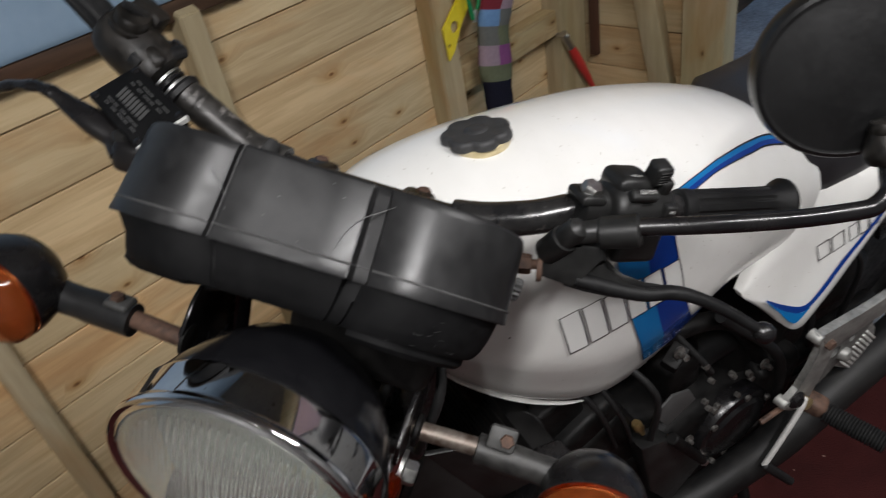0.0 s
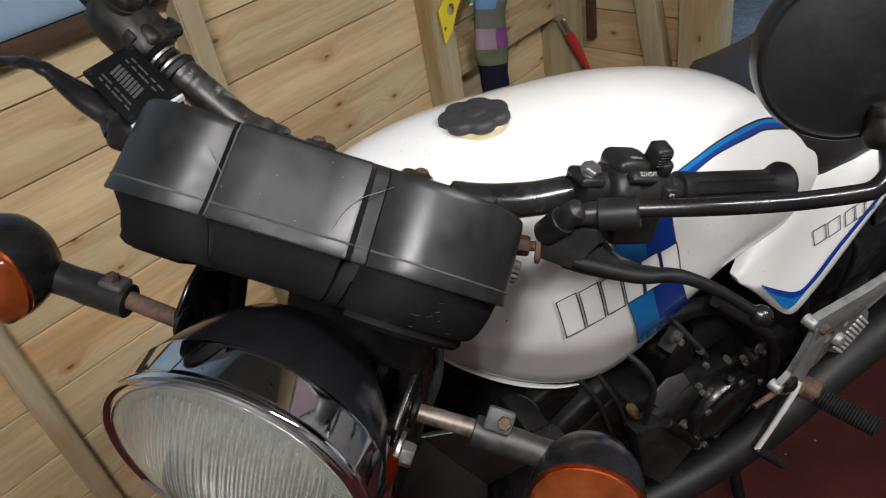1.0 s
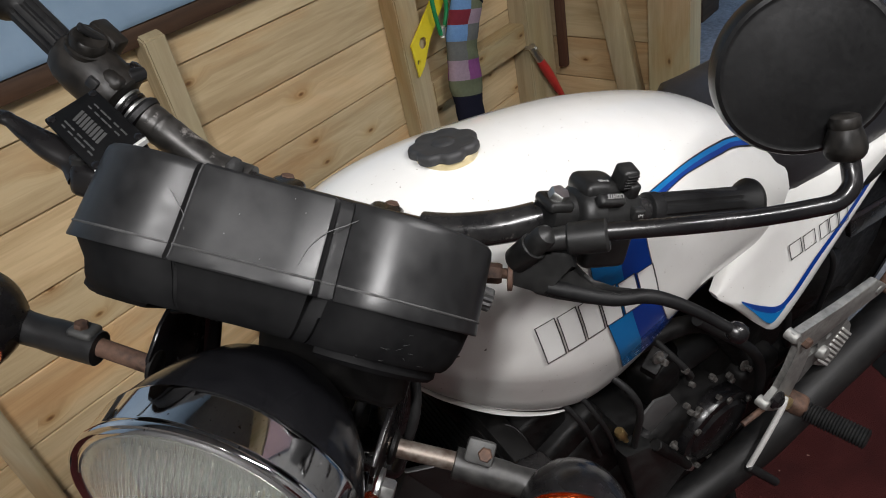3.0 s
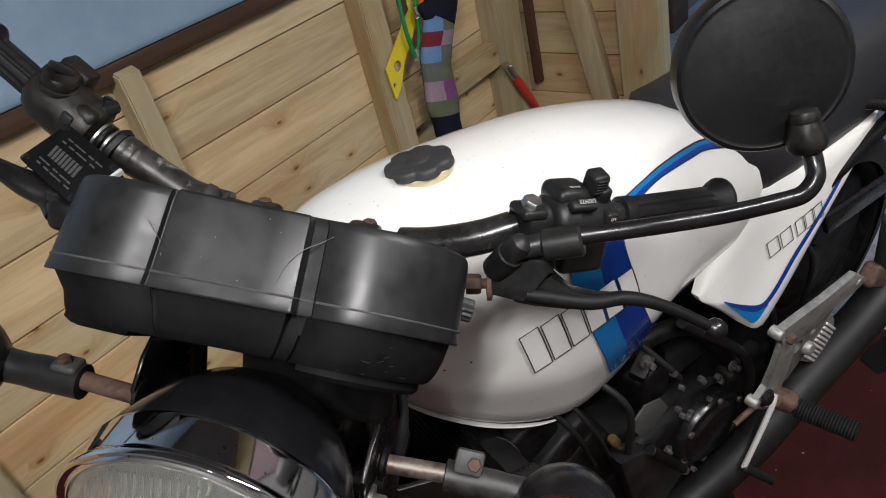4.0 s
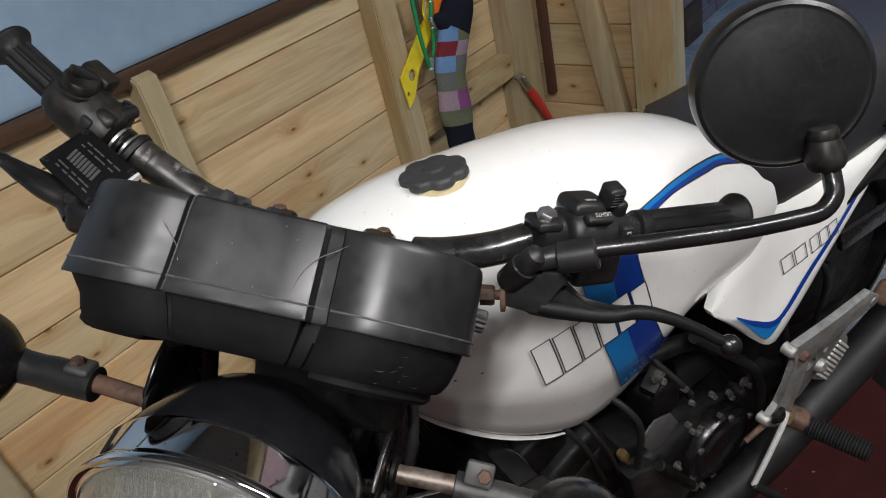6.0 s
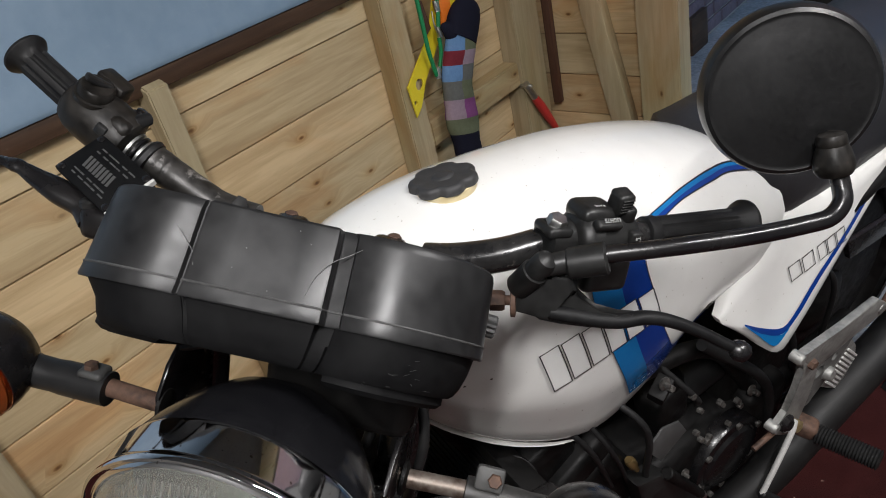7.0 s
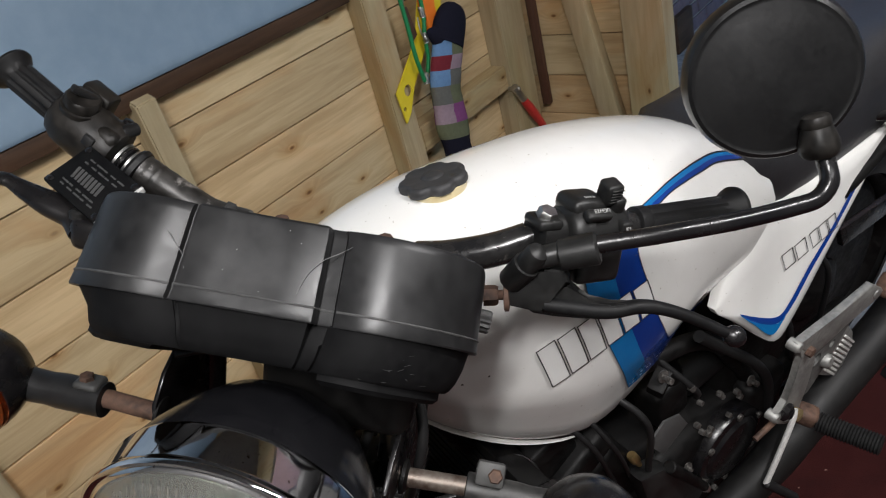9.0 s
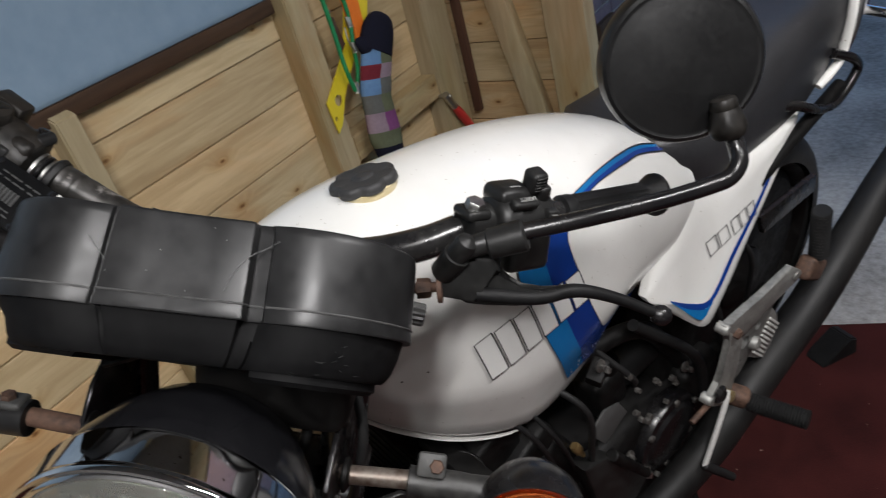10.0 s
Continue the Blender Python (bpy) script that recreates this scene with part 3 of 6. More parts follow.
# headlamp
LC = Vector((0.0139, -0.1344, -0.0113))
LD = Vector((-0.037, -0.895, -0.237)).normalized()
shell = bpart("headlamp_shell", lathe(B(), LC, -LD, [(0.088, 0.0), (0.0920, 0.028), (0.0915, 0.035), (0.0870, 0.050), (0.0775, 0.074), (0.062, 0.098), (0.040, 0.116), (0.013, 0.124), (0.0003, 0.1245)], 56, closed=False), M_BOWL, "black painted headlamp bowl", fr=FORK)
bpart("headlamp_rim", lathe(B(), LC, LD, [(0.0915, -0.032), (0.0935, -0.031), (0.0945, -0.028), (0.0945, -0.006), (0.0950, -0.004), (0.0962, -0.0022), (0.0966, 0.0002), (0.0958, 0.0018), (0.0944, 0.0022), (0.0930, 0.0008), (0.0910, 0.0002), (0.0898, 0.0016), (0.0884, 0.0022), (0.0872, 0.0010), (0.0870, -0.01)], 72, closed=False), M_CHROME, "chrome headlamp rim", shell, FORK)
LQ = Matrix.Translation(LC) @ Matrix((Vector((1, 0, 0)) - LD * LD.x, LD.cross(Vector((1, 0, 0)) - LD * LD.x), LD)).transposed().to_4x4()


def fluted_lens():
    """A dome of glass with upright flutes on its inner face and a plain band round the edge."""
    bm = B()
    rad, nx, ny = 0.0868, 440, 20
    faces = []
    for back in (0, 1):
        grid = []
        for i in range(nx + 1):
            x = rad * math.sin(math.pi * (i / nx - 0.5)) * 0.9999
            tall = math.sqrt(rad * rad - x * x)
            col = []
            for j in range(ny + 1):
                y = tall * math.sin(math.pi * (j / ny - 0.5))
                r = math.hypot(x, y)
                h = 0.019 * (1 - (r / rad) ** 2) + 0.002
                if back:
                    edge = min(1, max(0, (rad - 0.009 - r) / 0.002))
                    h += -0.0042 + 0.0011 * edge * (0.6 + 0.4 * min(1, (r / 0.040) ** 2)) * math.cos(2 * math.pi * x / 0.0056)
                col.append(bm.verts.new((x, y, h)))
            grid.append(col)
        faces.append(grid)
        for p, q in zip(grid, grid[1:]):
            for j in range(ny):
                bm.faces.new((p[j], p[j + 1], q[j + 1], q[j]) if back else (p[j], q[j], q[j + 1], p[j + 1]))
    fr, bk = faces
    edge = [(fr[i][0], bk[i][0]) for i in range(nx + 1)] + [(fr[nx][j], bk[nx][j]) for j in range(1, ny + 1)] + [(fr[i][ny], bk[i][ny]) for i in range(nx - 1, -1, -1)] + [(fr[0][j], bk[0][j]) for j in range(ny - 1, 0, -1)]
    for (p, q), (r, w) in zip(edge, edge[1:] + edge[:1]):
        bm.faces.new((p, q, w, r))
    return bm


bpart("lens", fluted_lens(), M_LENS, "fluted clear headlamp glass", shell, FORK @ LQ, 80).visible_shadow = False
bpart("bulb", lathe(B(), (0, 0, -0.05), (0, 0, 1), [(0.008, 0), (0.009, 0.012), (0.012, 0.022), (0.010, 0.034), (0.002, 0.04)], 20), M_GLASS, "", shell, FORK @ LQ)
bpart("reflector", lathe(B(), LC, LD, [(0.087 * (1 - k / 18) + 0.0001, -0.066 + 0.064 * (1 - k / 18) ** 2) for k in range(19)], 72, closed=False), M_REFLECT, "", shell, FORK)

# filler cap on a brass neck
cap = B()
rings = []
for r, h in ((0.034, 0.001), (0.0380, 0.0018), (0.0392, 0.0036), (0.0390, 0.0082), (0.0372, 0.0106), (0.0335, 0.0114), (0.0305, 0.0106), (0.013, 0.0106), (0.0115, 0.0120), (0.006, 0.0124), (0.0005, 0.0118)):
    ring = []
    for k in range(84):
        a = 2 * math.pi * k / 84
        lobe = 1 - (0.13 * (0.5 + 0.5 * math.cos(7 * a)) ** 2.2 if r > 0.029 else 0)
        ring.append(Vector((r * lobe * math.cos(a), r * lobe * math.sin(a), h)))
    rings.append(ring)
loft(cap, rings)
CAP = BODY @ pose(-0.0085, 0.011, -0.0245, -4, -11, 12) @ Matrix.Diagonal((0.96, 0.96, 1.1, 1))
cap_ob = bpart("filler_cap", cap, M_CAP, "weathered dark grey lobed plastic filler cap", fr=CAP, angle=45)
bpart("filler_neck", lathe(B(), (0, 0, -0.006), (0, 0, 1), [(0.033, 0), (0.0355, 0.001), (0.0355, 0.0075), (0.033, 0.0085)], 40), varied("yellowed_neck", (0.55, 0.45, 0.24), (0.68, 0.60, 0.40), (0.3, 0.5)), "yellowed filler neck", cap_ob, CAP)

seam = []
for k in range(31):
    y = -0.150 + 0.235 * k / 30
    seam.append((lerp_table(WIDE, y) * 0.745, y, lerp_table(LOW, y) - 0.001))
bpart("tank_flange", tube(B(), seam, lambda t: 0.0034 * math.sin(math.pi * (0.1 + 0.88 * t)) ** 0.5, 10, 1, 0.5), M_WHITE, "pressed lower flange", tank)

# decals laid on the tank's flank


def flank(y, z, lift=0.0012):
    return Vector((tank_x(y, z) + lift, y, z))


def resample(poly, n):
    pts = [Vector((a, b, 0)) for a, b in poly]
    fine = curve_points(pts, 12)
    d = [0]
    for p, q in zip(fine, fine[1:]):
        d.append(d[-1] + (q - p).length)
    out = []
    for k in range(n):
        s = d[-1] * k / (n - 1)
        i = max(0, min(len(fine) - 2, next((j for j in range(len(d) - 1) if d[j + 1] >= s), len(fine) - 2)))
        t = (s - d[i]) / max(1e-9, d[i + 1] - d[i])
        out.append(fine[i].lerp(fine[i + 1], t))
    return out


def ribbon(a, b, n=40, m=6, lift=0.0012, place=flank):
    """A thin film between two lines on a curved flank."""
    bm = B()
    A, Bq = resample(a, n), resample(b, n)
    rows = []
    for p, q in zip(A, Bq):
        rows.append([bm.verts.new(place(*(p.lerp(q, k / (m - 1)))[:2], lift)) for k in range(m)])
    for r0, r1 in zip(rows, rows[1:]):
        for k in range(m - 1):
            bm.faces.new((r0[k], r0[k + 1], r1[k + 1], r1[k]))
    return bm


def offset_line(poly, d):
    """The line moved sideways by d."""
    out = []
    for i, (a, b) in enumerate(poly):
        p, q = poly[max(i - 1, 0)], poly[min(i + 1, len(poly) - 1)]
        t = Vector((q[0] - p[0], q[1] - p[1])).normalized()
        out.append((a - t.y * d, b + t.x * d))
    return out


OUTER = [(0.1560, -0.354), (0.128, -0.29), (0.1025, -0.2205), (0.0880, -0.1686), (0.0814, -0.1290), (0.0900, -0.1080), (0.130, -0.0975), (0.187, -0.0940), (0.223, -0.0945), (0.262, -0.0980), (0.318, -0.1085), (0.372, -0.1255), (0.444, -0.160)]
MID = [(0.1915, -0.3553), (0.171, -0.305), (0.1508, -0.2562), (0.1299, -0.1871), (0.1231, -0.1390), (0.1300, -0.1150), (0.160, -0.1035), (0.1936, -0.0996), (0.2269, -0.0995), (0.264, -0.1028), (0.313, -0.1115), (0.366, -0.1265), (0.445, -0.163)]
INNER = [(0.2175, -0.2954), (0.205, -0.278), (0.1806, -0.2199), (0.1666, -0.1612), (0.1634, -0.1330), (0.1680, -0.1190), (0.180, -0.1105), (0.2010, -0.1045), (0.238, -0.1035), (0.270, -0.1072), (0.3167, -0.1160), (0.362, -0.1285), (0.445, -0.1665)]
bpart("stripe", ribbon(OUTER, MID, 60), M_DECAL_LIGHT, "light blue tank stripe", tank, angle=80)
bpart("stripe", ribbon(MID, INNER, 60), M_DECAL_DARK, "dark blue tank stripe", tank, angle=80)
bpart("stripe", ribbon([(0.1915, -0.3553), (0.235, -0.3610), (0.290, -0.3480), (0.332, -0.3260)], [(0.2175, -0.2954), (0.238, -0.3020), (0.285, -0.3120), (0.331, -0.3250)], 30), M_DECAL_DARK, "dark blue tank stripe", tank, angle=80)
for line in (OUTER, INNER):
    bpart("pinstripe", ribbon(offset_line(line, 0.0004), offset_line(line, -0.0006), 70, 2, 0.0018), M_DECAL_BLACK, "", tank, angle=80)

# maker's mark: six slanted blocks, outlined
SLANT = 0.24


def block(y0, y1, z0, z1, place, lift, hole=0.0):
    """A slanted bar on a flank; with a hole it is an outline."""
    bm = B()

    def at(u, v):
        z = z1 + (z0 - z1) * v
        return place(y0 + (y1 - y0) * u + SLANT * (z1 - z), z, lift)

    hu, hv = (hole / (y1 - y0), hole / abs(z1 - z0)) if hole else (0, 0)
    if not hole:
        g = [[bm.verts.new(at(i / 3, j / 4)) for i in range(4)] for j in range(5)]
        for j in range(4):
            for i in range(3):
                bm.faces.new((g[j][i], g[j][i + 1], g[j + 1][i + 1], g[j + 1][i]))
        return bm
    corners = [(0, 0), (1, 0), (1, 1), (0, 1)]
    inner = [(hu, hv), (1 - hu, hv), (1 - hu, 1 - hv), (hu, 1 - hv)]
    for k in range(4):
        a, b, c, d = corners[k], corners[(k + 1) % 4], inner[(k + 1) % 4], inner[k]
        n = 4
        ring = [(bm.verts.new(at(a[0] + (b[0] - a[0]) * i / n, a[1] + (b[1] - a[1]) * i / n)), bm.verts.new(at(d[0] + (c[0] - d[0]) * i / n, d[1] + (c[1] - d[1]) * i / n))) for i in range(n + 1)]
        for p, q in zip(ring, ring[1:]):
            bm.faces.new((p[0], q[0], q[1], p[1]))
    return bm


for k in range(6):
    y0, z1, z0 = 0.0016 + k * 0.0283, -0.155 - 0.002 * k, -0.2185 + 0.001 * k
    bpart("mark", block(y0, y0 + 0.0235, z0, z1, flank, 0.0022), M_DECAL_WHITE, "", tank, angle=80)
    bpart("mark_outline", block(y0 - 0.0012, y0 + 0.0247, z0 - 0.0012, z1 + 0.0012, flank, 0.0026, 0.0014), M_DECAL_BLACK, "", tank, angle=80)

# chips along the decal's lower edge and small nicks in the paint
M_NICK = mat("dark_paint_chip", (0.05, 0.04, 0.03), 0.7)


def nick(y, z, size, material, place=flank, lift=0.0024, host=None):
    bm = B()
    n = 7
    pts = [place(y + size * random.uniform(0.4, 1.0) * math.cos(2 * math.pi * k / n), z + size * random.uniform(0.3, 0.8) * math.sin(2 * math.pi * k / n), lift) for k in range(n)]
    mid = bm.verts.new(place(y, z, lift))
    vs = [bm.verts.new(p) for p in pts]
    for k in range(n):
        bm.faces.new((mid, vs[k], vs[(k + 1) % n]))
    bpart("paint_chip", bm, material, "", host or tank)


for k in range(16):
    f = k / 15
    nick(0.135 + 0.11 * f + random.uniform(-0.004, 0.004), -0.338 + random.uniform(-0.004, 0.012), random.uniform(0.0012, 0.0035), M_DECAL_WHITE)
for y, z, size in ((-0.082, -0.148, 0.0024), (-0.054, -0.152, 0.0022), (0.02, -0.285, 0.0012), (0.11, -0.30, 0.0012), (0.16, -0.13, 0.001)):
    nick(y, z, size, M_NICK, lift=0.0012)

# side panel: a pressed shell that follows the frame under the seat
SP_TOP = [(0.318, -0.325), (0.352, -0.278), (0.43, -0.240), (0.5834, -0.2485), (0.675, -0.2561), (0.783, -0.2610)]
SP_LOW = [(0.3235, -0.3365), (0.361, -0.3753), (0.395, -0.4152), (0.434, -0.4500), (0.4721, -0.4411), (0.5753, -0.380), (0.6694, -0.328), (0.712, -0.2995), (0.785, -0.2655)]


def panel_x(y, z, lift=0.0):
    return Vector((0.139 - 0.24 * (z + 0.345) - 0.10 * max(0, y - 0.45) ** 1.4 + lift, y, z))


def shell_between(top, low, place, n=40, m=16, thick=0.012, crown=0.010):
    bm = B()
    A, Bq = resample(top, n), resample(low, n)
    outer, inner = [], []
    for i, (p, q) in enumerate(zip(A, Bq)):
        ro, ri = [], []
        for k in range(m):
            w = p.lerp(q, k / (m - 1))
            v, u = k / (m - 1), i / (n - 1)
            e = min(1, 5 * min(v, 1 - v)) ** 0.5 * min(1, 6 * min(u, 1 - u)) ** 0.5
            ro.append(bm.verts.new(place(w.x, w.y, crown * e)))
            ri.append(bm.verts.new(place(w.x, w.y, -thick)))
        outer.append(ro)
        inner.append(ri)
    for g, flip in ((outer, 0), (inner, 1)):
        for r0, r1 in zip(g, g[1:]):
            for k in range(m - 1):
                bm.faces.new((r0[k], r0[k + 1], r1[k + 1], r1[k]))
    for k in range(m - 1):
        bm.faces.new((outer[0][k], outer[0][k + 1], inner[0][k + 1], inner[0][k]))
        bm.faces.new((outer[-1][k], outer[-1][k + 1], inner[-1][k + 1], inner[-1][k]))
    for i in range(n - 1):
        bm.faces.new((outer[i][0], outer[i + 1][0], inner[i + 1][0], inner[i][0]))
        bm.faces.new((outer[i][-1], outer[i + 1][-1], inner[i + 1][-1], inner[i][-1]))
    return bm


side = bpart("side_panel", shell_between(SP_TOP, SP_LOW, panel_x), M_WHITE, "white side panel with blue edging", angle=50)


def panel_out(y, z, lift=0.0012):
    return panel_x(y, z, 0.0105 + lift)


EDGE_IN = [(0.3533, -0.3460), (0.3896, -0.3736), (0.4296, -0.3968), (0.4581, -0.3907), (0.5138, -0.3594), (0.5869, -0.3276), (0.6557, -0.2923)]
EDGE_OUT = [(0.3535, -0.3478), (0.3850, -0.3800), (0.4270, -0.4072), (0.4646, -0.3994), (0.5209, -0.3682), (0.5947, -0.3345), (0.6610, -0.2996)]
bpart("stripe", ribbon(EDGE_IN, EDGE_OUT, 40, 4, 0.0012, panel_out), M_DECAL_DARK, "dark blue side panel edging", side, angle=80)
bpart("stripe", ribbon([(0.3535, -0.3478), (0.3850, -0.3800), (0.4270, -0.4072), (0.4500, -0.4035)], [(0.3545, -0.3500), (0.3773, -0.3779), (0.4135, -0.4185), (0.4450, -0.4095)], 30, 4, 0.0012, panel_out), M_DECAL_LIGHT, "light blue side panel edging", side, angle=80)
for y0, wide in ((0.449, 0.027), (0.480, 0.028), (0.518, 0.022), (0.542, 0.022), (0.566, 0.023)):
    z1 = -0.3067 - 0.04 * (y0 - 0.449)
    bpart("mark_outline", block(y0, y0 + wide, z1 - 0.0275, z1, panel_out, 0.0016, 0.0018), M_DECAL_BLACK, "", side, angle=80)

# ---- instrument cluster: a housing raised along the gauge axis ----
CL = FORK @ Matrix(((1, 0, 0, 0), (0, 0.85, 0.527, -0.082), (0, -0.527, 0.85, 0.14), (0, 0, 0, 1)))


def cluster_plan(grow=0.0, lift=0.0):
    """Outline of the housing: a flat middle panel with crisp edges, a channel on either side, and a round drum beyond."""
    up = min(max(lift / 0.06, 0), 1)
    deep = 1.0 if lift >= -0.0005 else 0.45

    def side(edge, centre, r, end):
        start = 0.0655 - 0.0595
        fold = centre - math.sqrt(r * r - 0.0595 ** 2)
        out = [(0.0, 0.0012), (edge * 0.5, 0.0008), (edge - 0.003, 0.0), (edge - 0.0006, 0.0004), (edge, 0.0016), (edge + 0.0006, 0.0090 * deep), (edge + 0.0014, 0.0100 * deep), (fold - 0.0016, 0.0090 * deep), (fold - 0.0004, start + 0.0012 * deep)]
        first = -math.pi + math.asin(0.0595 / r)
        for k in range(24):
            a = first + (end - first) * k / 23
            out.append((centre + r * math.cos(a), 0.0655 + r * math.sin(a)))
        return out

    right = side(0.0446, 0.0815, 0.0645, radians(88)) + [(0.05, 0.130), (0.0, 0.124)]
    left = side(0.0468, 0.0775 - 0.0030 * up, 0.0645 - 0.0012 * up, radians(88)) + [(0.05, 0.130), (0.0, 0.124)]
    out = []
    for x, w in right + [(-x, w) for x, w in left[-2:0:-1]]:
        d = Vector((x, w - 0.064))
        n = d.normalized() if d.length else d
        out.append((x + n.x * grow, w + n.y * grow))
    return out


def cluster_ring(g, grow):
    """One level of the housing; its lower edge runs slightly down towards the brake side."""
    low = 1 - min(max(g / 0.06, 0), 1)
    inset = 0.009 if g < 0 else 0.0
    return [Vector((x + inset * min(1, max(0, -x) / 0.12), w, g + low * (0.021 * x - 0.0016))) for x, w in cluster_plan(grow, g)]


cowl = bpart("instrument_cowl", loft(B(), [cluster_ring(g, gr) for g, gr in ((0.0015, -0.004), (0.0, -0.001), (0.0, 0.0012), (0.0012, 0.0018), (0.0090, 0.0008), (0.030, -0.0005), (0.056, -0.002), (0.0605, -0.003), (0.0622, -0.0048), (0.0620, -0.0068), (0.059, -0.008), (0.035, -0.009))], cap=False), M_PLASTIC, "scuffed black plastic instrument cowl", fr=CL, angle=30)
bpart("bead", loft(B(), [cluster_ring(g, gr) for g, gr in ((0.0088, 0.0002), (0.0090, 0.0013), (0.0097, 0.0017), (0.0104, 0.0012), (0.0106, 0.0)) ], cap=False), M_EDGE, "rubbed pale moulding line", cowl, CL, 30)
# Base and feet are coloured darker to hold the shadow under the cowl lip.
bpart("instrument_base", loft(B(), [cluster_ring(g, gr) for g, gr in ((0.002, -0.0036), (-0.012, -0.006), (-0.022, -0.0092), (-0.0275, -0.0125), (-0.0295, -0.015), (-0.0298, -0.024))]), M_BASE, "", cowl, CL, 30)


def foot_block(x0, x1, depth):
    bm = B()
    ring = [(x, w) for x, w in cluster_plan(-0.019) if min(x0, x1) <= x <= max(x0, x1)]
    ring.sort(key=lambda p: math.atan2(p[1] - 0.064, p[0] - (x0 + x1) / 2))
    loft(bm, [[Vector((x, w, -0.028)) for x, w in ring], [Vector((x, w, -depth + 0.003)) for x, w in ring], [Vector((x + (0.003 if x < (x0 + x1) / 2 else -0.003), w + (0.003 if w < 0.064 else -0.003), -depth)) for x, w in ring]])
    return bm


bpart("instrument_foot", foot_block(-0.15, -0.050, 0.036), M_BASE, "", cowl, CL, 30)
bpart("instrument_foot", foot_block(0.050, 0.15, 0.037), M_BASE, "", cowl, CL, 30)
for s in (-1, 1):
    dial = bpart("dial", lathe(B(), (s * 0.083, 0.066, 0.030), (0, 0, 1), [(0.058, 0.0), (0.056, 0.004)], 40), M_DIAL, "", cowl, CL)
knob = B()
rings = []
for r, h in ((0.0085, 0), (0.0098, 0.001), (0.0098, 0.0110), (0.0085, 0.0125)):
    rings.append([Vector(((r - (0.0013 if k % 2 else 0)) * math.cos(2 * math.pi * k / 28), (r - (0.0013 if k % 2 else 0)) * math.sin(2 * math.pi * k / 28), h)) for k in range(28)])
loft(knob, rings)
KN = FORK @ Matrix.Translation((0.1400, 0.060, 0.0905)) @ axes_to((1, 0.05, -0.1))
knob_ob = bpart("trip_knob", knob, M_KNOB, "grey ribbed trip reset knob", cowl, KN, 20)
bpart("trip_spindle", rod(B(), (0.132, 0.060, 0.0905), (0.147, 0.060, 0.0893), 0.0035), M_ZINC, "", cowl, FORK)
M_SCRATCH = mat("scratch", (0.15, 0.15, 0.15), 0.6)
bpart("scratch", tube(B(), [(0.032, -0.0004, 0.0156), (0.0345, -0.0003, 0.025), (0.0385, -0.0002, 0.0326), (0.0447, 0.0006, 0.040), (0.052, 0.0065, 0.0465), (0.0595, 0.0035, 0.0513)], 0.00026, 5, 6), M_SCRATCH, "fine pale scratch", cowl, CL)
bpart("scratch", tube(B(), [(-0.060, 0.001, 0.040), (-0.054, 0.004, 0.033), (-0.047, 0.003, 0.026), (-0.043, -0.0006, 0.018)], 0.00024, 5, 6), M_SCRATCH, "fine pale scratch", cowl, CL)
for i in range(14):
    x, g = random.uniform(0.075, 0.12), random.uniform(-0.03, -0.006)
    a = radians(random.uniform(-100, -50))
    w = 0.0655 + 0.0598 * math.sin(a)
    x = 0.0805 + 0.0598 * math.cos(a)
    bpart("scuff", tube(B(), [(x, w, g), (x + random.uniform(0.001, 0.006), w + random.uniform(0.0003, 0.0015), g + random.uniform(-0.001, 0.002))], 0.00011, 4, 1), M_EDGE, "", cowl, CL)

for x, w, g in ((0.028, -0.0006, 0.047), (-0.012, 0.0004, 0.036), (0.008, 0.0006, 0.0125), (-0.018, 0.0006, 0.022), (0.019, 0.0003, 0.054)):
    bpart("dust_speck", lathe(B(), (x, w - 0.0012, g), (0, -1, 0), [(0.00045, 0), (0.0003, 0.0002)], 7), M_SCRATCH, "", cowl, CL)

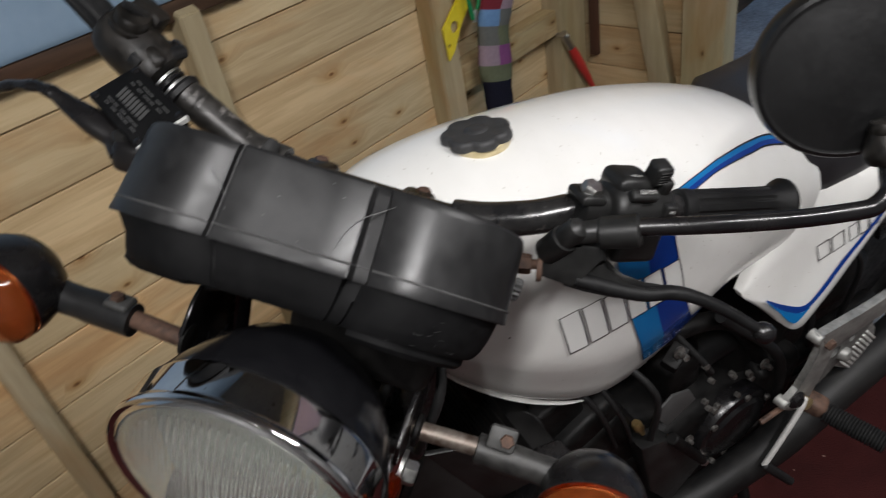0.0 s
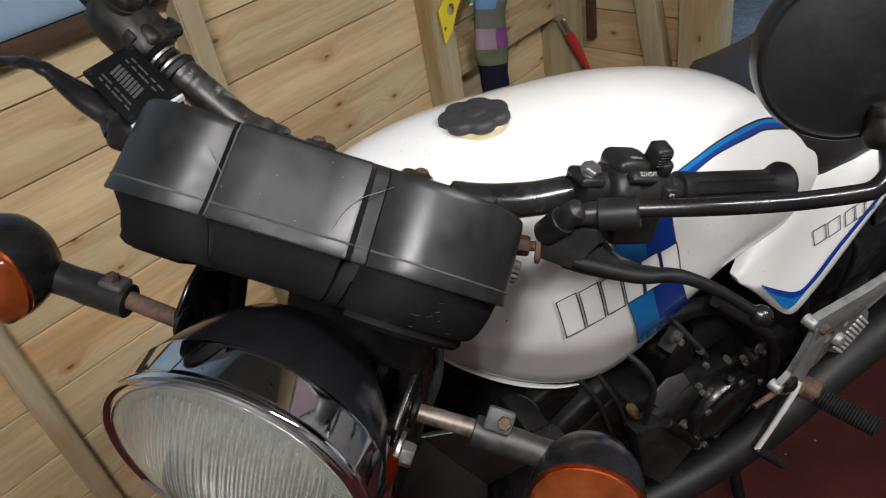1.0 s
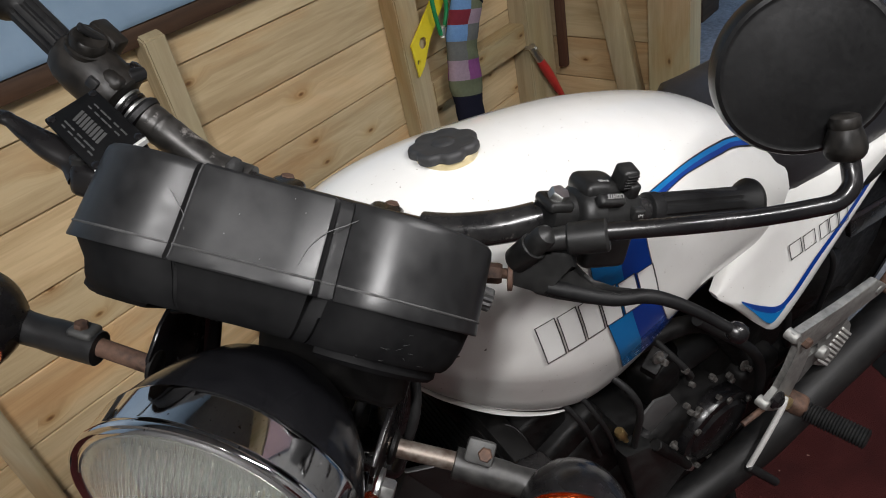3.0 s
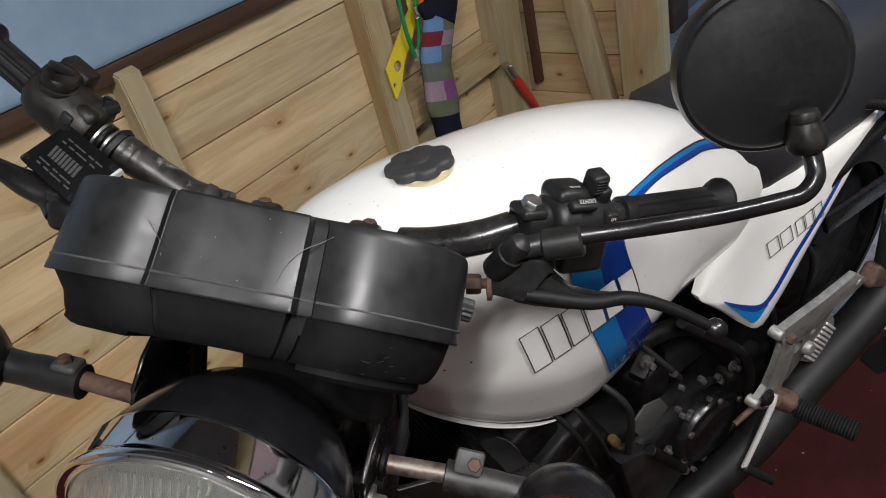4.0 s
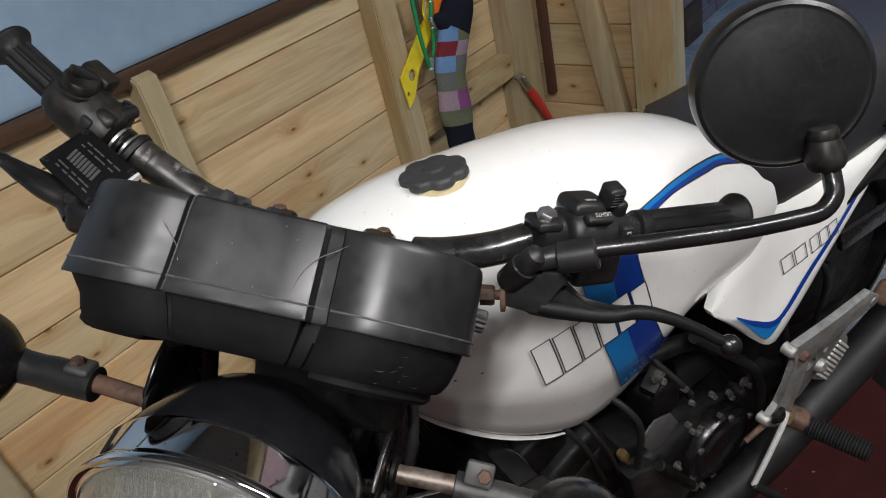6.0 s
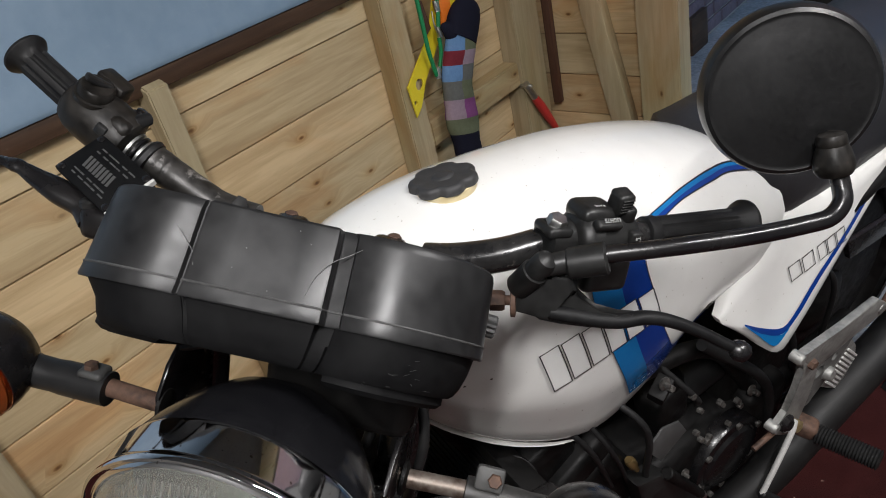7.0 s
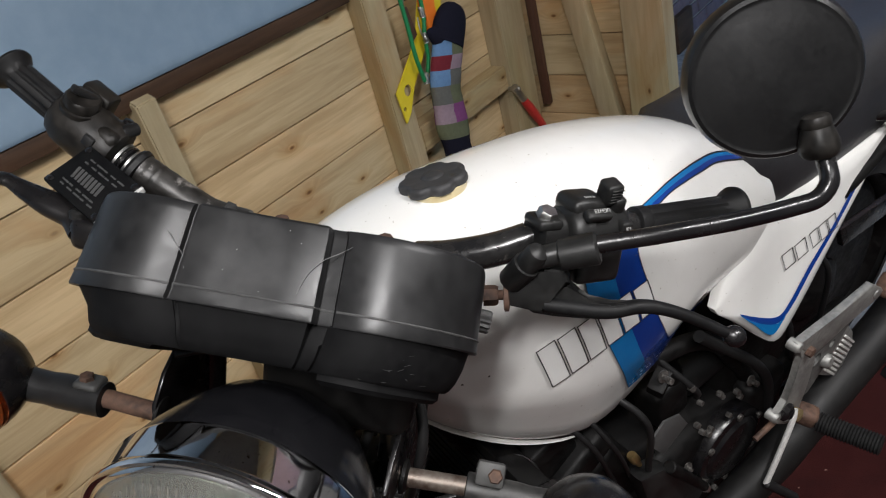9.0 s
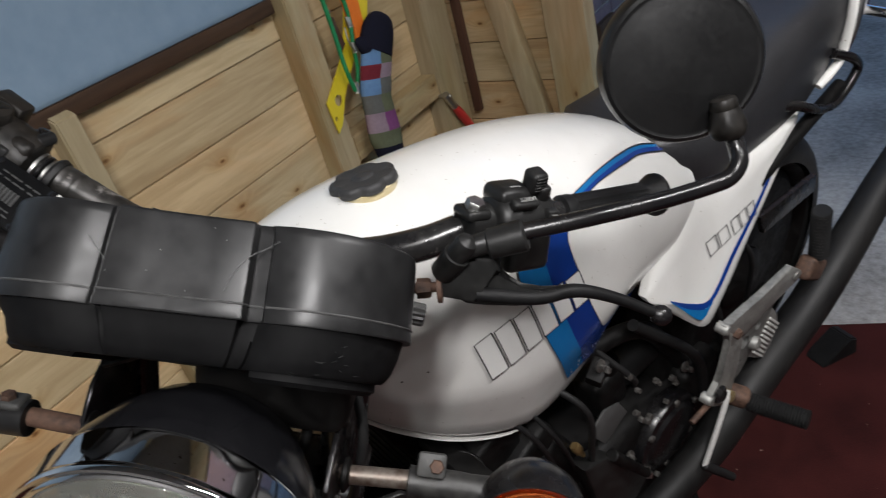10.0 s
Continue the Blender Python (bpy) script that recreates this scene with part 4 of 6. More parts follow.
# ---- top yoke, bar clamps and fork ----
yoke = bpart("top_yoke", put(box(B(), -0.135, 0.115, 0.055, 0.145, 0.060, 0.085, 0.012, 3), Matrix.Identity(4)), M_PAINT, "black fork yoke", fr=FORK)
bpart("bottom_yoke", box(B(), -0.135, 0.115, 0.055, 0.145, -0.125, -0.095, 0.012, 3), M_PAINT, "black lower fork yoke", fr=FORK)
for s in (-1, 1):
    fx = 0.088 if s > 0 else 0.111
    clampb = bpart("bar_clamp", put(box(B(), s * 0.045 - 0.016, s * 0.045 + 0.016, 0.083, 0.125, 0.085, 0.124, 0.008, 3), Matrix.Identity(4)), M_PAINT, "", yoke, FORK)
    for dy in (0.088, 0.121):
        bpart("clamp_bolt", hexnut(B(), (s * 0.048, dy, 0.1185), (0, 0, 1), 0.0065, 0.006), M_RUST, "rusty clamp bolt", clampb, FORK)
    leg = bpart("fork_leg", rod(B(), (s * fx, 0.100, 0.083), (s * fx, 0.100, -0.30), 0.0165, seg=24), M_CHROME, "chromed fork stanchion", fr=FORK)
    bpart("fork_cap", lathe(B(), (s * fx, 0.100, 0.080), (0, 0, 1), [(0.017, 0), (0.017, 0.012), (0.013, 0.015), (0.008, 0.0155)], 24), M_PAINT, "", leg, FORK)
    bpart("fork_slider", lathe(B(), (s * fx, 0.100, -0.30), (0, 0, -1), [(0.022, 0), (0.025, 0.006), (0.025, 0.02), (0.0235, 0.03), (0.0235, 0.30), (0.02, 0.31)], 24), M_ALLOY, "", leg, FORK)
    # headlamp ear: pressed bracket round the stanchion
    ear = B()
    lathe(ear, (s * fx, 0.100, -0.092), (0, 0, 1), [(0.0175, 0), (0.021, 0.001), (0.021, 0.150), (0.0175, 0.151)], 24)
    plate = [(0.085, 0.050), (0.045, 0.035), (0.0, 0.026), (-0.040, 0.014), (-0.055, -0.004), (-0.050, -0.026), (-0.020, -0.040), (0.030, -0.060), (0.085, -0.075)]
    if s < 0:
        plate = [(0.085, 0.045), (0.030, 0.034), (0.004, 0.018), (-0.012, -0.004), (-0.010, -0.030), (0.030, -0.055), (0.085, -0.070)]
    slab(ear, plate, Matrix(((0, 0, 1, s * 0.100 - 0.002), (1, 0, 0, 0), (0, 1, 0, 0), (0, 0, 0, 1))), 0.004, 0.001)
    ear_ob = bpart("headlamp_ear", ear, M_PAINT, "black headlamp bracket", fr=FORK)
    if s > 0:
        bpart("pivot_bolt", hexnut(B(), (s * 0.108, -0.038, -0.040), (s, 0, 0), 0.010, 0.010), M_ZINC, "plated pivot bolt", ear_ob, FORK)
        bpart("washer", lathe(B(), (s * 0.104, -0.038, -0.040), (s, 0, 0), [(0.016, 0), (0.016, 0.003), (0.012, 0.0035)], 24), M_ZINC, "", ear_ob, FORK)
        bpart("side_reflector", lathe(B(), (s * 0.094 + 0.004, -0.072, -0.034), (s, -0.35, 0), [(0.017, 0), (0.018, 0.002), (0.017, 0.007), (0.012, 0.010), (0.001, 0.011)], 28), M_ORANGE, "small amber side reflector", ear_ob, FORK)
bpart("cluster_bracket", put(box(B(), -0.055, 0.060, 0.0, 0.010, 0.055, 0.100, 0.003), pose(0, 0, 0, 8, 0, 0)), M_DIRTY, "", yoke, FORK)
bpart("headlamp_brace", tube(B(), [(-0.075, -0.015, 0.055), (-0.030, -0.022, 0.075), (0.020, -0.020, 0.072), (0.070, -0.012, 0.050)], 0.008, 12, 6, 0.5), M_DIRTY, "", yoke, FORK)
bpart("wiring_cover", box(B(), -0.008, 0.108, -0.030, 0.052, 0.022, 0.088, 0.014, 3), M_DIRTY, "black wiring cover behind the headlamp", yoke, FORK)
for a, b, c in (((0.05, 0.03, 0.06), (0.075, 0.0, 0.03), (0.07, -0.02, -0.02)), ((0.09, 0.05, 0.05), (0.115, 0.02, 0.0), (0.11, 0.03, -0.08))):
    bpart("wiring", tube(B(), [a, b, c], 0.0045, 10, 8), M_RUBBER, "", yoke, FORK)

# ---- handlebar and controls ----
bar_pts = [(-0.302, 0.125, 0.213), (-0.258, 0.118, 0.188), (-0.225, 0.114, 0.1705), (-0.193, 0.111, 0.155), (-0.153, 0.110, 0.137), (-0.112, 0.108, 0.120), (-0.05, 0.104, 0.113), (0.05, 0.102, 0.114), (0.09, 0.097, 0.119), (0.128, 0.095, 0.1327), (0.150, 0.096, 0.1425), (0.176, 0.100, 0.1555), (0.203, 0.109, 0.1635), (0.232, 0.127, 0.1655), (0.262, 0.147, 0.167), (0.305, 0.174, 0.172), (0.350, 0.202, 0.1785)]
bar = bpart("handlebar", tube(B(), bar_pts, 0.0112, 24, 6), M_BAR, "worn black tubular handlebar", fr=FORK)
bpart("bar_sleeve", tube(B(), [(-0.178, 0.1107, 0.1483), (-0.165, 0.1105, 0.1424), (-0.153, 0.110, 0.137), (-0.112, 0.108, 0.120), (-0.075, 0.106, 0.1155)], lambda t: 0.0160 - 0.0016 * t + 0.0002 * math.sin(40 * t), 28, 8), M_TAPE, "rubbed dark sleeve with bare metal patches", bar, FORK)
bpart("bar_sleeve", tube(B(), [(0.082, 0.098, 0.1175), (0.105, 0.0955, 0.124), (0.128, 0.095, 0.1325), (0.150, 0.096, 0.1420), (0.171, 0.099, 0.1530)], lambda t: 0.0156 - 0.0014 * t, 24, 6), M_BAR, "black taped wiring sleeve", bar, FORK)


def ribbed_grip(e0, e1):
    d = e1 - e0
    L = d.length
    bm = B()
    seg = 48
    rings = []
    for f, r, rib in ((0.0, 0.0125, 0), (0.01, 0.0150, 0), (0.09, 0.0150, 0), (0.11, 0.0138, 0), (0.14, 0.0140, 1), (0.80, 0.0140, 1), (0.83, 0.0142, 0), (0.88, 0.0162, 0), (0.915, 0.0192, 0), (0.945, 0.0208, 0), (0.975, 0.0204, 0), (1.0, 0.0172, 0), (1.004, 0.008, 0)):
        rings.append([Vector((((r - (0.0021 if rib and k % 6 in (0, 1) else 0))) * math.cos(2 * math.pi * k / seg), (r - (0.0021 if rib and k % 6 in (0, 1) else 0)) * math.sin(2 * math.pi * k / seg), f * L)) for k in range(seg)])
    loft(bm, rings)
    return put(bm, Matrix.Translation(e0) @ axes_to(d))


gl = bpart("grip", ribbed_grip(Vector((0.258, 0.1445, 0.1668)), Vector((0.3575, 0.2065, 0.1795))), M_RUBBER, "ribbed black rubber grip", bar, FORK, 30)
gr = bpart("grip", ribbed_grip(Vector((-0.241, 0.1155, 0.1790)), Vector((-0.3095, 0.127, 0.2165))), M_RUBBER, "ribbed black rubber grip", bar, FORK, 30)

# clutch side: X runs along the bar
LB = FORK @ Matrix.Translation((0.230, 0.1265, 0.1653)) @ Matrix(((0.838, -0.544, -0.042, 0), (0.543, 0.839, -0.027, 0), (0.05, 0.0, 0.998, 0), (0, 0, 0, 1)))
SW = LB @ Matrix.Translation((-0.0150, 0, 0.0015)) @ Matrix.Diagonal((1.11, 1.15, 1.08, 1))
perch = bpart("clutch_perch", lathe(B(), (-0.067, 0, 0), (1, 0.04, 0), [(0.0145, 0), (0.0168, 0.001), (0.0168, 0.024), (0.0145, 0.025)], 28), M_SWITCH, "black clutch lever bracket", fr=LB)
bpart("perch_clamp", box(B(), -0.072, -0.049, -0.016, 0.012, 0.006, 0.0155, 0.004, 3), M_SWITCH, "", perch, LB)
bpart("clamp_bolt", hexnut(B(), (-0.0605, -0.0036, 0.0145), (0.1, -0.35, 0.9), 0.0085, 0.008), M_ZINC, "dull plated hexagon bolt", perch, LB)
bm = lathe(B(), (-0.020, 0, 0), (1, 0, 0), [(0.016, -0.003), (0.0205, 0.0), (0.0225, 0.006), (0.0235, 0.026), (0.0225, 0.039), (0.019, 0.0445), (0.014, 0.0448)], 36)
sw = bpart("switch_housing", bm, M_SWITCH, "black handlebar switch housing", fr=SW)
bpart("switch_block", box(B(), -0.018, 0.022, -0.022, 0.012, -0.040, 0.010, 0.006, 3), M_SWITCH, "", sw, SW)
bpart("switch_shoulder", lathe(B(), (-0.026, -0.002, 0.0), (1, 0, 0), [(0.015, 0), (0.0195, 0.003), (0.0222, 0.009), (0.0235, 0.016)], 36), M_SWITCH, "", sw, SW)
bpart("switch_cover", box(B(), -0.024, 0.008, -0.014, 0.016, 0.010, 0.0275, 0.007, 3), M_SWITCH, "", sw, SW)
bpart("toggle", put(box(box(B(), -0.0085, 0.0060, -0.010, 0.005, 0.004, 0.0225, 0.0035, 3), -0.001, 0.0095, -0.013, 0.003, -0.003, 0.0115, 0.0035, 3), pose(0.0095, -0.004, 0.0200, 16, -6, 0)), M_SWITCH, "ribbed black dip switch toggle", sw, SW)
for k in range(5):
    bpart("toggle_rib", put(box(B(), -0.0060, 0.0035, -0.0114, -0.009, 0.0085 + k * 0.0026, 0.0098 + k * 0.0026, 0.0004, 1), pose(0.0095, -0.004, 0.0200, 16, -6, 0)), M_SWITCH, "", sw, SW)
bpart("toggle", put(box(B(), -0.011, 0.011, -0.006, 0.003, -0.004, 0.004, 0.0025, 3), pose(-0.008, -0.0185, 0.0185, 36, 0, 0)), M_SWITCH, "black slide switch", sw, SW)
bpart("toggle", put(box(B(), -0.005, 0.005, -0.005, 0.003, -0.005, 0.005, 0.002, 3), pose(0.016, -0.0215, 0.008, 10, 0, 0)), M_SWITCH, "black push button", sw, SW)


def lettering(word, size, m, parent, name="lettering"):
    cu = bpy.data.curves.new(name, "FONT")
    cu.body, cu.size, cu.align_x, cu.align_y, cu.extrude = word, size, "CENTER", "CENTER", 0.0001
    ob = new(name, cu)
    cu.materials.append(M_PRINT)
    ob.parent = parent
    ob.matrix_parent_inverse = Matrix.Identity(4)
    ob.matrix_basis = HOME @ m
    return ob


lettering("LIGHTS", 0.0043, SW @ pose(-0.008, -0.0236, 0.0232, 50, 0, 0) @ pose(0, 0, 0, 0, 0, 180), sw)
lettering("PASS", 0.0042, SW @ pose(-0.009, -0.0078, 0.0279, 0, 0, 0) @ pose(0, 0, 0, 0, 0, 180), sw)
lettering("HI", 0.0048, SW @ pose(0.016, -0.0268, 0.0088, 80, 0, 0) @ pose(0, 0, 0, 0, 0, 180), sw)
bpart("print_bar", box(B(), 0.001, 0.0045, -0.0055, -0.004, 0.0272, 0.0278), M_PRINT, "", sw, SW)

# mirror boss, clutch cable adjuster and lever
boss = bpart("mirror_boss", rod(B(), (0.195, 0.060, 0.1580), (0.2235, 0.058, 0.1710), 0.0126, 0.0130, 24, 0.002), M_SWITCH, "", perch, FORK)
bpart("mirror_boss_neck", rod(B(), (0.178, 0.057, 0.153), (0.200, 0.060, 0.1625), 0.0088, 0.0095, 20), M_SWITCH, "", perch, FORK)
bpart("mirror_post", lathe(B(), (0.1625, 0.068, 0.1255), Vector((0.1796, 0.050, 0.1630)) - Vector((0.1625, 0.068, 0.1255)), [(0.0098, 0), (0.0112, 0.002), (0.0112, 0.026), (0.0095, 0.0265), (0.0095, 0.040), (0.0080, 0.0440), (0.003, 0.0465), (0.0005, 0.0468)], 28), M_SWITCH, "", perch, FORK)
bpart("perch_arm", tube(B(), [(0.196, 0.088, 0.150), (0.188, 0.078, 0.132), (0.184, 0.072, 0.118)], 0.012, 14, 6), M_SWITCH, "", perch, FORK)
FACE = Matrix(((1, 0, 0, 0), (0, 0, -1, 0), (0, 1, 0, 0), (0, 0, 0, 1)))
bpart("lever_bracket", slab(B(), [(0.1635, 0.1070), (0.1600, 0.1200), (0.1624, 0.1290), (0.1750, 0.1350), (0.1857, 0.1455), (0.2018, 0.1470), (0.2084, 0.1370), (0.2010, 0.1290), (0.1926, 0.1175), (0.1940, 0.1060)], Matrix.Translation((0, 0.082, 0)) @ FACE, 0.022, 0.003), M_SWITCH, "", perch, FORK)
lev = [(0.192, 0.066, 0.1125), (0.2048, 0.066, 0.1130), (0.2272, 0.068, 0.1135), (0.2473, 0.070, 0.1160), (0.2660, 0.073, 0.1221), (0.2847, 0.077, 0.1224), (0.3124, 0.083, 0.1165), (0.3460, 0.088, 0.1060)]
lever = bpart("clutch_lever", tube(B(), lev, lambda t: 0.0074 - 0.0022 * min(1, max(0, t - 0.38) * 1.8), 16, 6, 0.9), M_MATT, "black clutch lever with ball end", fr=FORK)
bpart("lever_ball", lathe(B(), (0.344, 0.088, 0.1065), (1, 0.1, -0.3), [(0.004, -0.003), (0.0078, 0.001), (0.0092, 0.006), (0.0080, 0.0115), (0.0045, 0.0145), (0.0005, 0.0153)], 24), M_PAINT, "", lever, FORK)
adj = bpart("cable_adjuster", rod(B(), (0.128, 0.068, 0.1055), (0.165, 0.070, 0.1135), 0.0042), M_RUST, "rusty clutch cable adjuster", fr=FORK)
bpart("lock_nut", hexnut(B(), (0.143, 0.069, 0.1085), (1, 0.05, 0.2), 0.0085, 0.012), M_RUST, "", adj, FORK)
bpart("adjuster_wheel", lathe(B(), (0.159, 0.0695, 0.1120), (1, 0.05, 0.2), [(0.010, 0), (0.0135, 0.0006), (0.0135, 0.0042), (0.010, 0.005)], 28), M_RUST, "rusty knurled wheel", adj, FORK)
bpart("clutch_cable", tube(B(), [(0.130, 0.068, 0.1055), (0.100, 0.067, 0.096), (0.06, 0.075, 0.07), (0.03, 0.10, 0.0), (0.05, 0.16, -0.10)], 0.004, 10, 8), M_RUBBER, "black clutch cable", fr=FORK)

# mirror
STEM = [(0.219, 0.058, 0.1715), (0.2245, 0.058, 0.1742), (0.2707, 0.061, 0.1905), (0.3218, 0.072, 0.2069), (0.3619, 0.082, 0.2225), (0.3758, 0.086, 0.2300), (0.3812, 0.090, 0.2414), (0.3790, 0.096, 0.2512), (0.3721, 0.102, 0.265)]
bpart("lever_root", slab(B(), [(0.1760, 0.1060), (0.1935, 0.1185), (0.2020, 0.1290), (0.2082, 0.1350), (0.2170, 0.1236), (0.2264, 0.1193), (0.2442, 0.1215), (0.2560, 0.1250), (0.2600, 0.1180), (0.2493, 0.1098), (0.2252, 0.1062), (0.2026, 0.1034), (0.1850, 0.1015)], Matrix.Translation((0, 0.078, 0)) @ FACE, 0.012, 0.003), M_SWITCH, "", lever, FORK)
stem = bpart("mirror_stem", tube(B(), STEM, 0.0070, 16, 6), M_PAINT, "black mirror stalk", fr=FORK)
mc = Vector((0.329, 0.116, 0.307))
md = Vector((0.15, -0.457, 0.365)) - mc
md = (Vector((md.x + 0.06, md.y, md.z - 0.03)).normalized() + Vector((0.17, -0.06, -0.085))).normalized()
mshell = bpart("mirror_shell", lathe(B(), mc - md * 0.014, md, [(0.0600, -0.012), (0.0638, -0.0115), (0.0652, -0.008), (0.0650, 0.0), (0.0640, 0.006), (0.0620, 0.0105), (0.0590, 0.0122), (0.0572, 0.0115), (0.0556, 0.0117), (0.047, 0.0131), (0.035, 0.0150), (0.018, 0.0165), (0.0005, 0.0170)], 72), M_MIRROR_BACK, "round black plastic mirror back", fr=FORK, angle=30)
bpart("mirror_glass", lathe(B(), mc - md * 0.0262, -md, [(0.0598, 0), (0.0595, 0.001)], 64), M_MIRROR, "", mshell, FORK)
SOCKET = Vector((0.3728, 0.1005, 0.2590))
bpart("mirror_socket", lathe(B(), SOCKET, Vector((0.3590, 0.1010, 0.2890)) - SOCKET, [(0.0080, -0.0005), (0.0122, 0.0), (0.0140, 0.003), (0.0148, 0.0065), (0.0143, 0.011), (0.0124, 0.018), (0.0106, 0.0225), (0.0109, 0.0232), (0.0107, 0.028), (0.0096, 0.0305), (0.006, 0.032), (0.0005, 0.0325)], 32), M_DUSTY, "", mshell, FORK)

# brake side: master cylinder, switch and lever
MB = FORK @ Matrix(((0.864, 0.488, -0.123, -0.175), (-0.469, 0.693, -0.548, 0.036), (-0.182, 0.531, 0.828, 0.158), (0, 0, 0, 1))) @ Matrix.Translation((0, 0, -0.022)) @ Matrix.Diagonal((0.93, 0.72, 1.0, 1))
box_ob = bpart("brake_reservoir", box(B(), -0.040, 0.040, -0.029, 0.030, -0.046, 0.016, 0.004, 3), M_PAINT, "black brake fluid reservoir with screwed lid", fr=MB)
lid = bpart("lid", box(B(), -0.042, 0.042, -0.031, 0.032, 0.016, 0.022, 0.0022, 2), M_BASE, "black printed lid", box_ob, MB)
for k in range(8):
    x = -0.022 + k * 0.0052
    bpart("print_bar", put(box(B(), -0.0017, 0.0017, -0.0075, 0.0075, 0.0, 0.00035), pose(x, -0.002, 0.0221, 0, 0, 14)), M_PRINT_DIM, "", lid, MB)
for row, y in ((0, 0.013), (1, 0.019), (2, -0.016), (3, -0.021)):
    for k in range(5):
        x = -0.026 + k * 0.0105 + 0.002 * (row % 2)
        bpart("print_bar", box(B(), x, x + 0.0055 + 0.002 * ((k * 7 + row) % 3), y - 0.0009, y + 0.0009, 0.0221, 0.0224), M_PRINT_DIM, "", lid, MB)
for x, y in ((-0.036, -0.025), (0.036, 0.026), (0.036, -0.025), (-0.036, 0.026)):
    bpart("lid_screw", lathe(B(), (x, y, 0.0215), (0, 0, 1), [(0.0042, 0), (0.0042, 0.001), (0.003, 0.0016)], 16), M_PAINT, "", lid, MB)
for y0, y1 in ((-0.031, -0.012), (0.008, 0.031)):
    bpart("edge_wear", box(B(), 0.0400, 0.0432, y0, y1, 0.0172, 0.0224, 0.0006, 1), M_WEAR, "", lid, MB)
bpart("cylinder_barrel", rod(B(), (-0.05, -0.006, -0.026), (0.040, -0.004, -0.026), 0.0135, seg=20, edge=0.002), M_PAINT, "", box_ob, MB)
bl = [(-0.172, 0.020, 0.122), (-0.185, 0.028, 0.130), (-0.205, 0.029, 0.136), (-0.226, 0.030, 0.143), (-0.244, 0.030, 0.150), (-0.262, 0.030, 0.150), (-0.285, 0.030, 0.143), (-0.303, 0.030, 0.130)]
blever = bpart("brake_lever", tube(B(), bl, lambda t: lerp_table([(0.0, 0.0130), (0.28, 0.0125), (0.42, 0.0095), (0.56, 0.0064), (1.0, 0.0056)], t) + (0.0006 * math.sin(46 * t) if t > 0.52 else 0.0), 20, 8, 0.72), M_PAINT, "black brake lever with ball end", fr=FORK)
bpart("lever_pivot", box(B(), -0.180, -0.148, 0.008, 0.034, 0.110, 0.136, 0.007, 3), M_PAINT, "black lever pivot lug", blever, FORK)
bpart("pivot_pin", lathe(B(), (-0.176, 0.019, 0.134), (0, 0, 1), [(0.007, 0), (0.007, 0.005), (0.005, 0.0065)], 18), M_WORN, "", blever, FORK)
bpart("lever_ball", lathe(B(), (-0.3005, 0.030, 0.132), (-0.85, 0, -0.52), [(0.004, -0.003), (0.008, 0.001), (0.0105, 0.007), (0.008, 0.0135), (0.0045, 0.0165), (0.0005, 0.017)], 24), M_PAINT, "", blever, FORK)
RB = FORK @ Matrix.Translation((-0.222, 0.114, 0.1705)) @ Matrix(((-0.87, 0.0, 0.48, 0), (0.10, 1.0, 0.06, 0), (0.48, 0.0, 0.87, 0), (0, 0, 0, 1)))
rs = bpart("switch_housing", lathe(B(), (-0.026, 0, 0), (1, 0, 0), [(0.017, -0.003), (0.0225, 0.0), (0.0250, 0.008), (0.0258, 0.040), (0.0245, 0.054), (0.0205, 0.063), (0.0165, 0.066)], 36), M_DUSTY, "dusty black throttle switch housing", fr=RB)
bpart("kill_switch", lathe(B(), (0.019, -0.007, 0.017), (0.1, -0.25, 1), [(0.0180, 0), (0.0180, 0.004), (0.0158, 0.0045), (0.0158, 0.011), (0.014, 0.0135), (0.004, 0.014)], 30), M_DUSTY, "", rs, RB)
bpart("kill_switch_bar", put(box(B(), -0.004, 0.004, -0.014, 0.014, 0, 0.006, 0.002, 2), pose(0.020, -0.0105, 0.0300, -12, 6, 35)), M_PLASTIC, "", rs, RB)
bpart("starter_button", box(B(), -0.013, -0.002, -0.026, -0.014, 0.002, 0.012, 0.002, 2), M_PLASTIC, "", rs, RB)
bpart("switch_block", box(B(), 0.004, 0.034, 0.004, 0.026, 0.010, 0.0335, 0.0035, 2), M_DUSTY, "", rs, RB)
bpart("switch_block", box(B(), -0.028, -0.004, -0.020, 0.022, -0.018, 0.0225, 0.008, 3), M_DUSTY, "", rs, RB)
bpart("housing_screw", lathe(B(), (-0.016, 0.016, 0.0215), (0, 0.2, 1), [(0.0062, 0), (0.0062, 0.003), (0.004, 0.0042)], 16), M_PAINT, "", rs, RB)
bpart("cable_guide", rod(B(), (-0.02, 0.0, 0.018), (-0.024, 0.016, 0.024), 0.007, 0.006, 14, 0.001), M_RUBBER, "", rs, RB)
for k in range(3):
    bpart("clamp_band", lathe(B(), (-0.0335 - k * 0.0052, 0, 0), (1, 0, 0), [(0.0135, 0), (0.0155, 0.0005), (0.0155, 0.003), (0.0135, 0.0036)], 28), (M_ZINC, M_PAINT, M_ZINC)[k], "", rs, RB)
bpart("throttle_flange", lathe(B(), (-0.053, 0, 0), (1, 0, 0), [(0.013, 0), (0.0195, 0.0015), (0.0205, 0.006), (0.0185, 0.009), (0.013, 0.010)], 28), M_RUBBER, "", rs, RB)
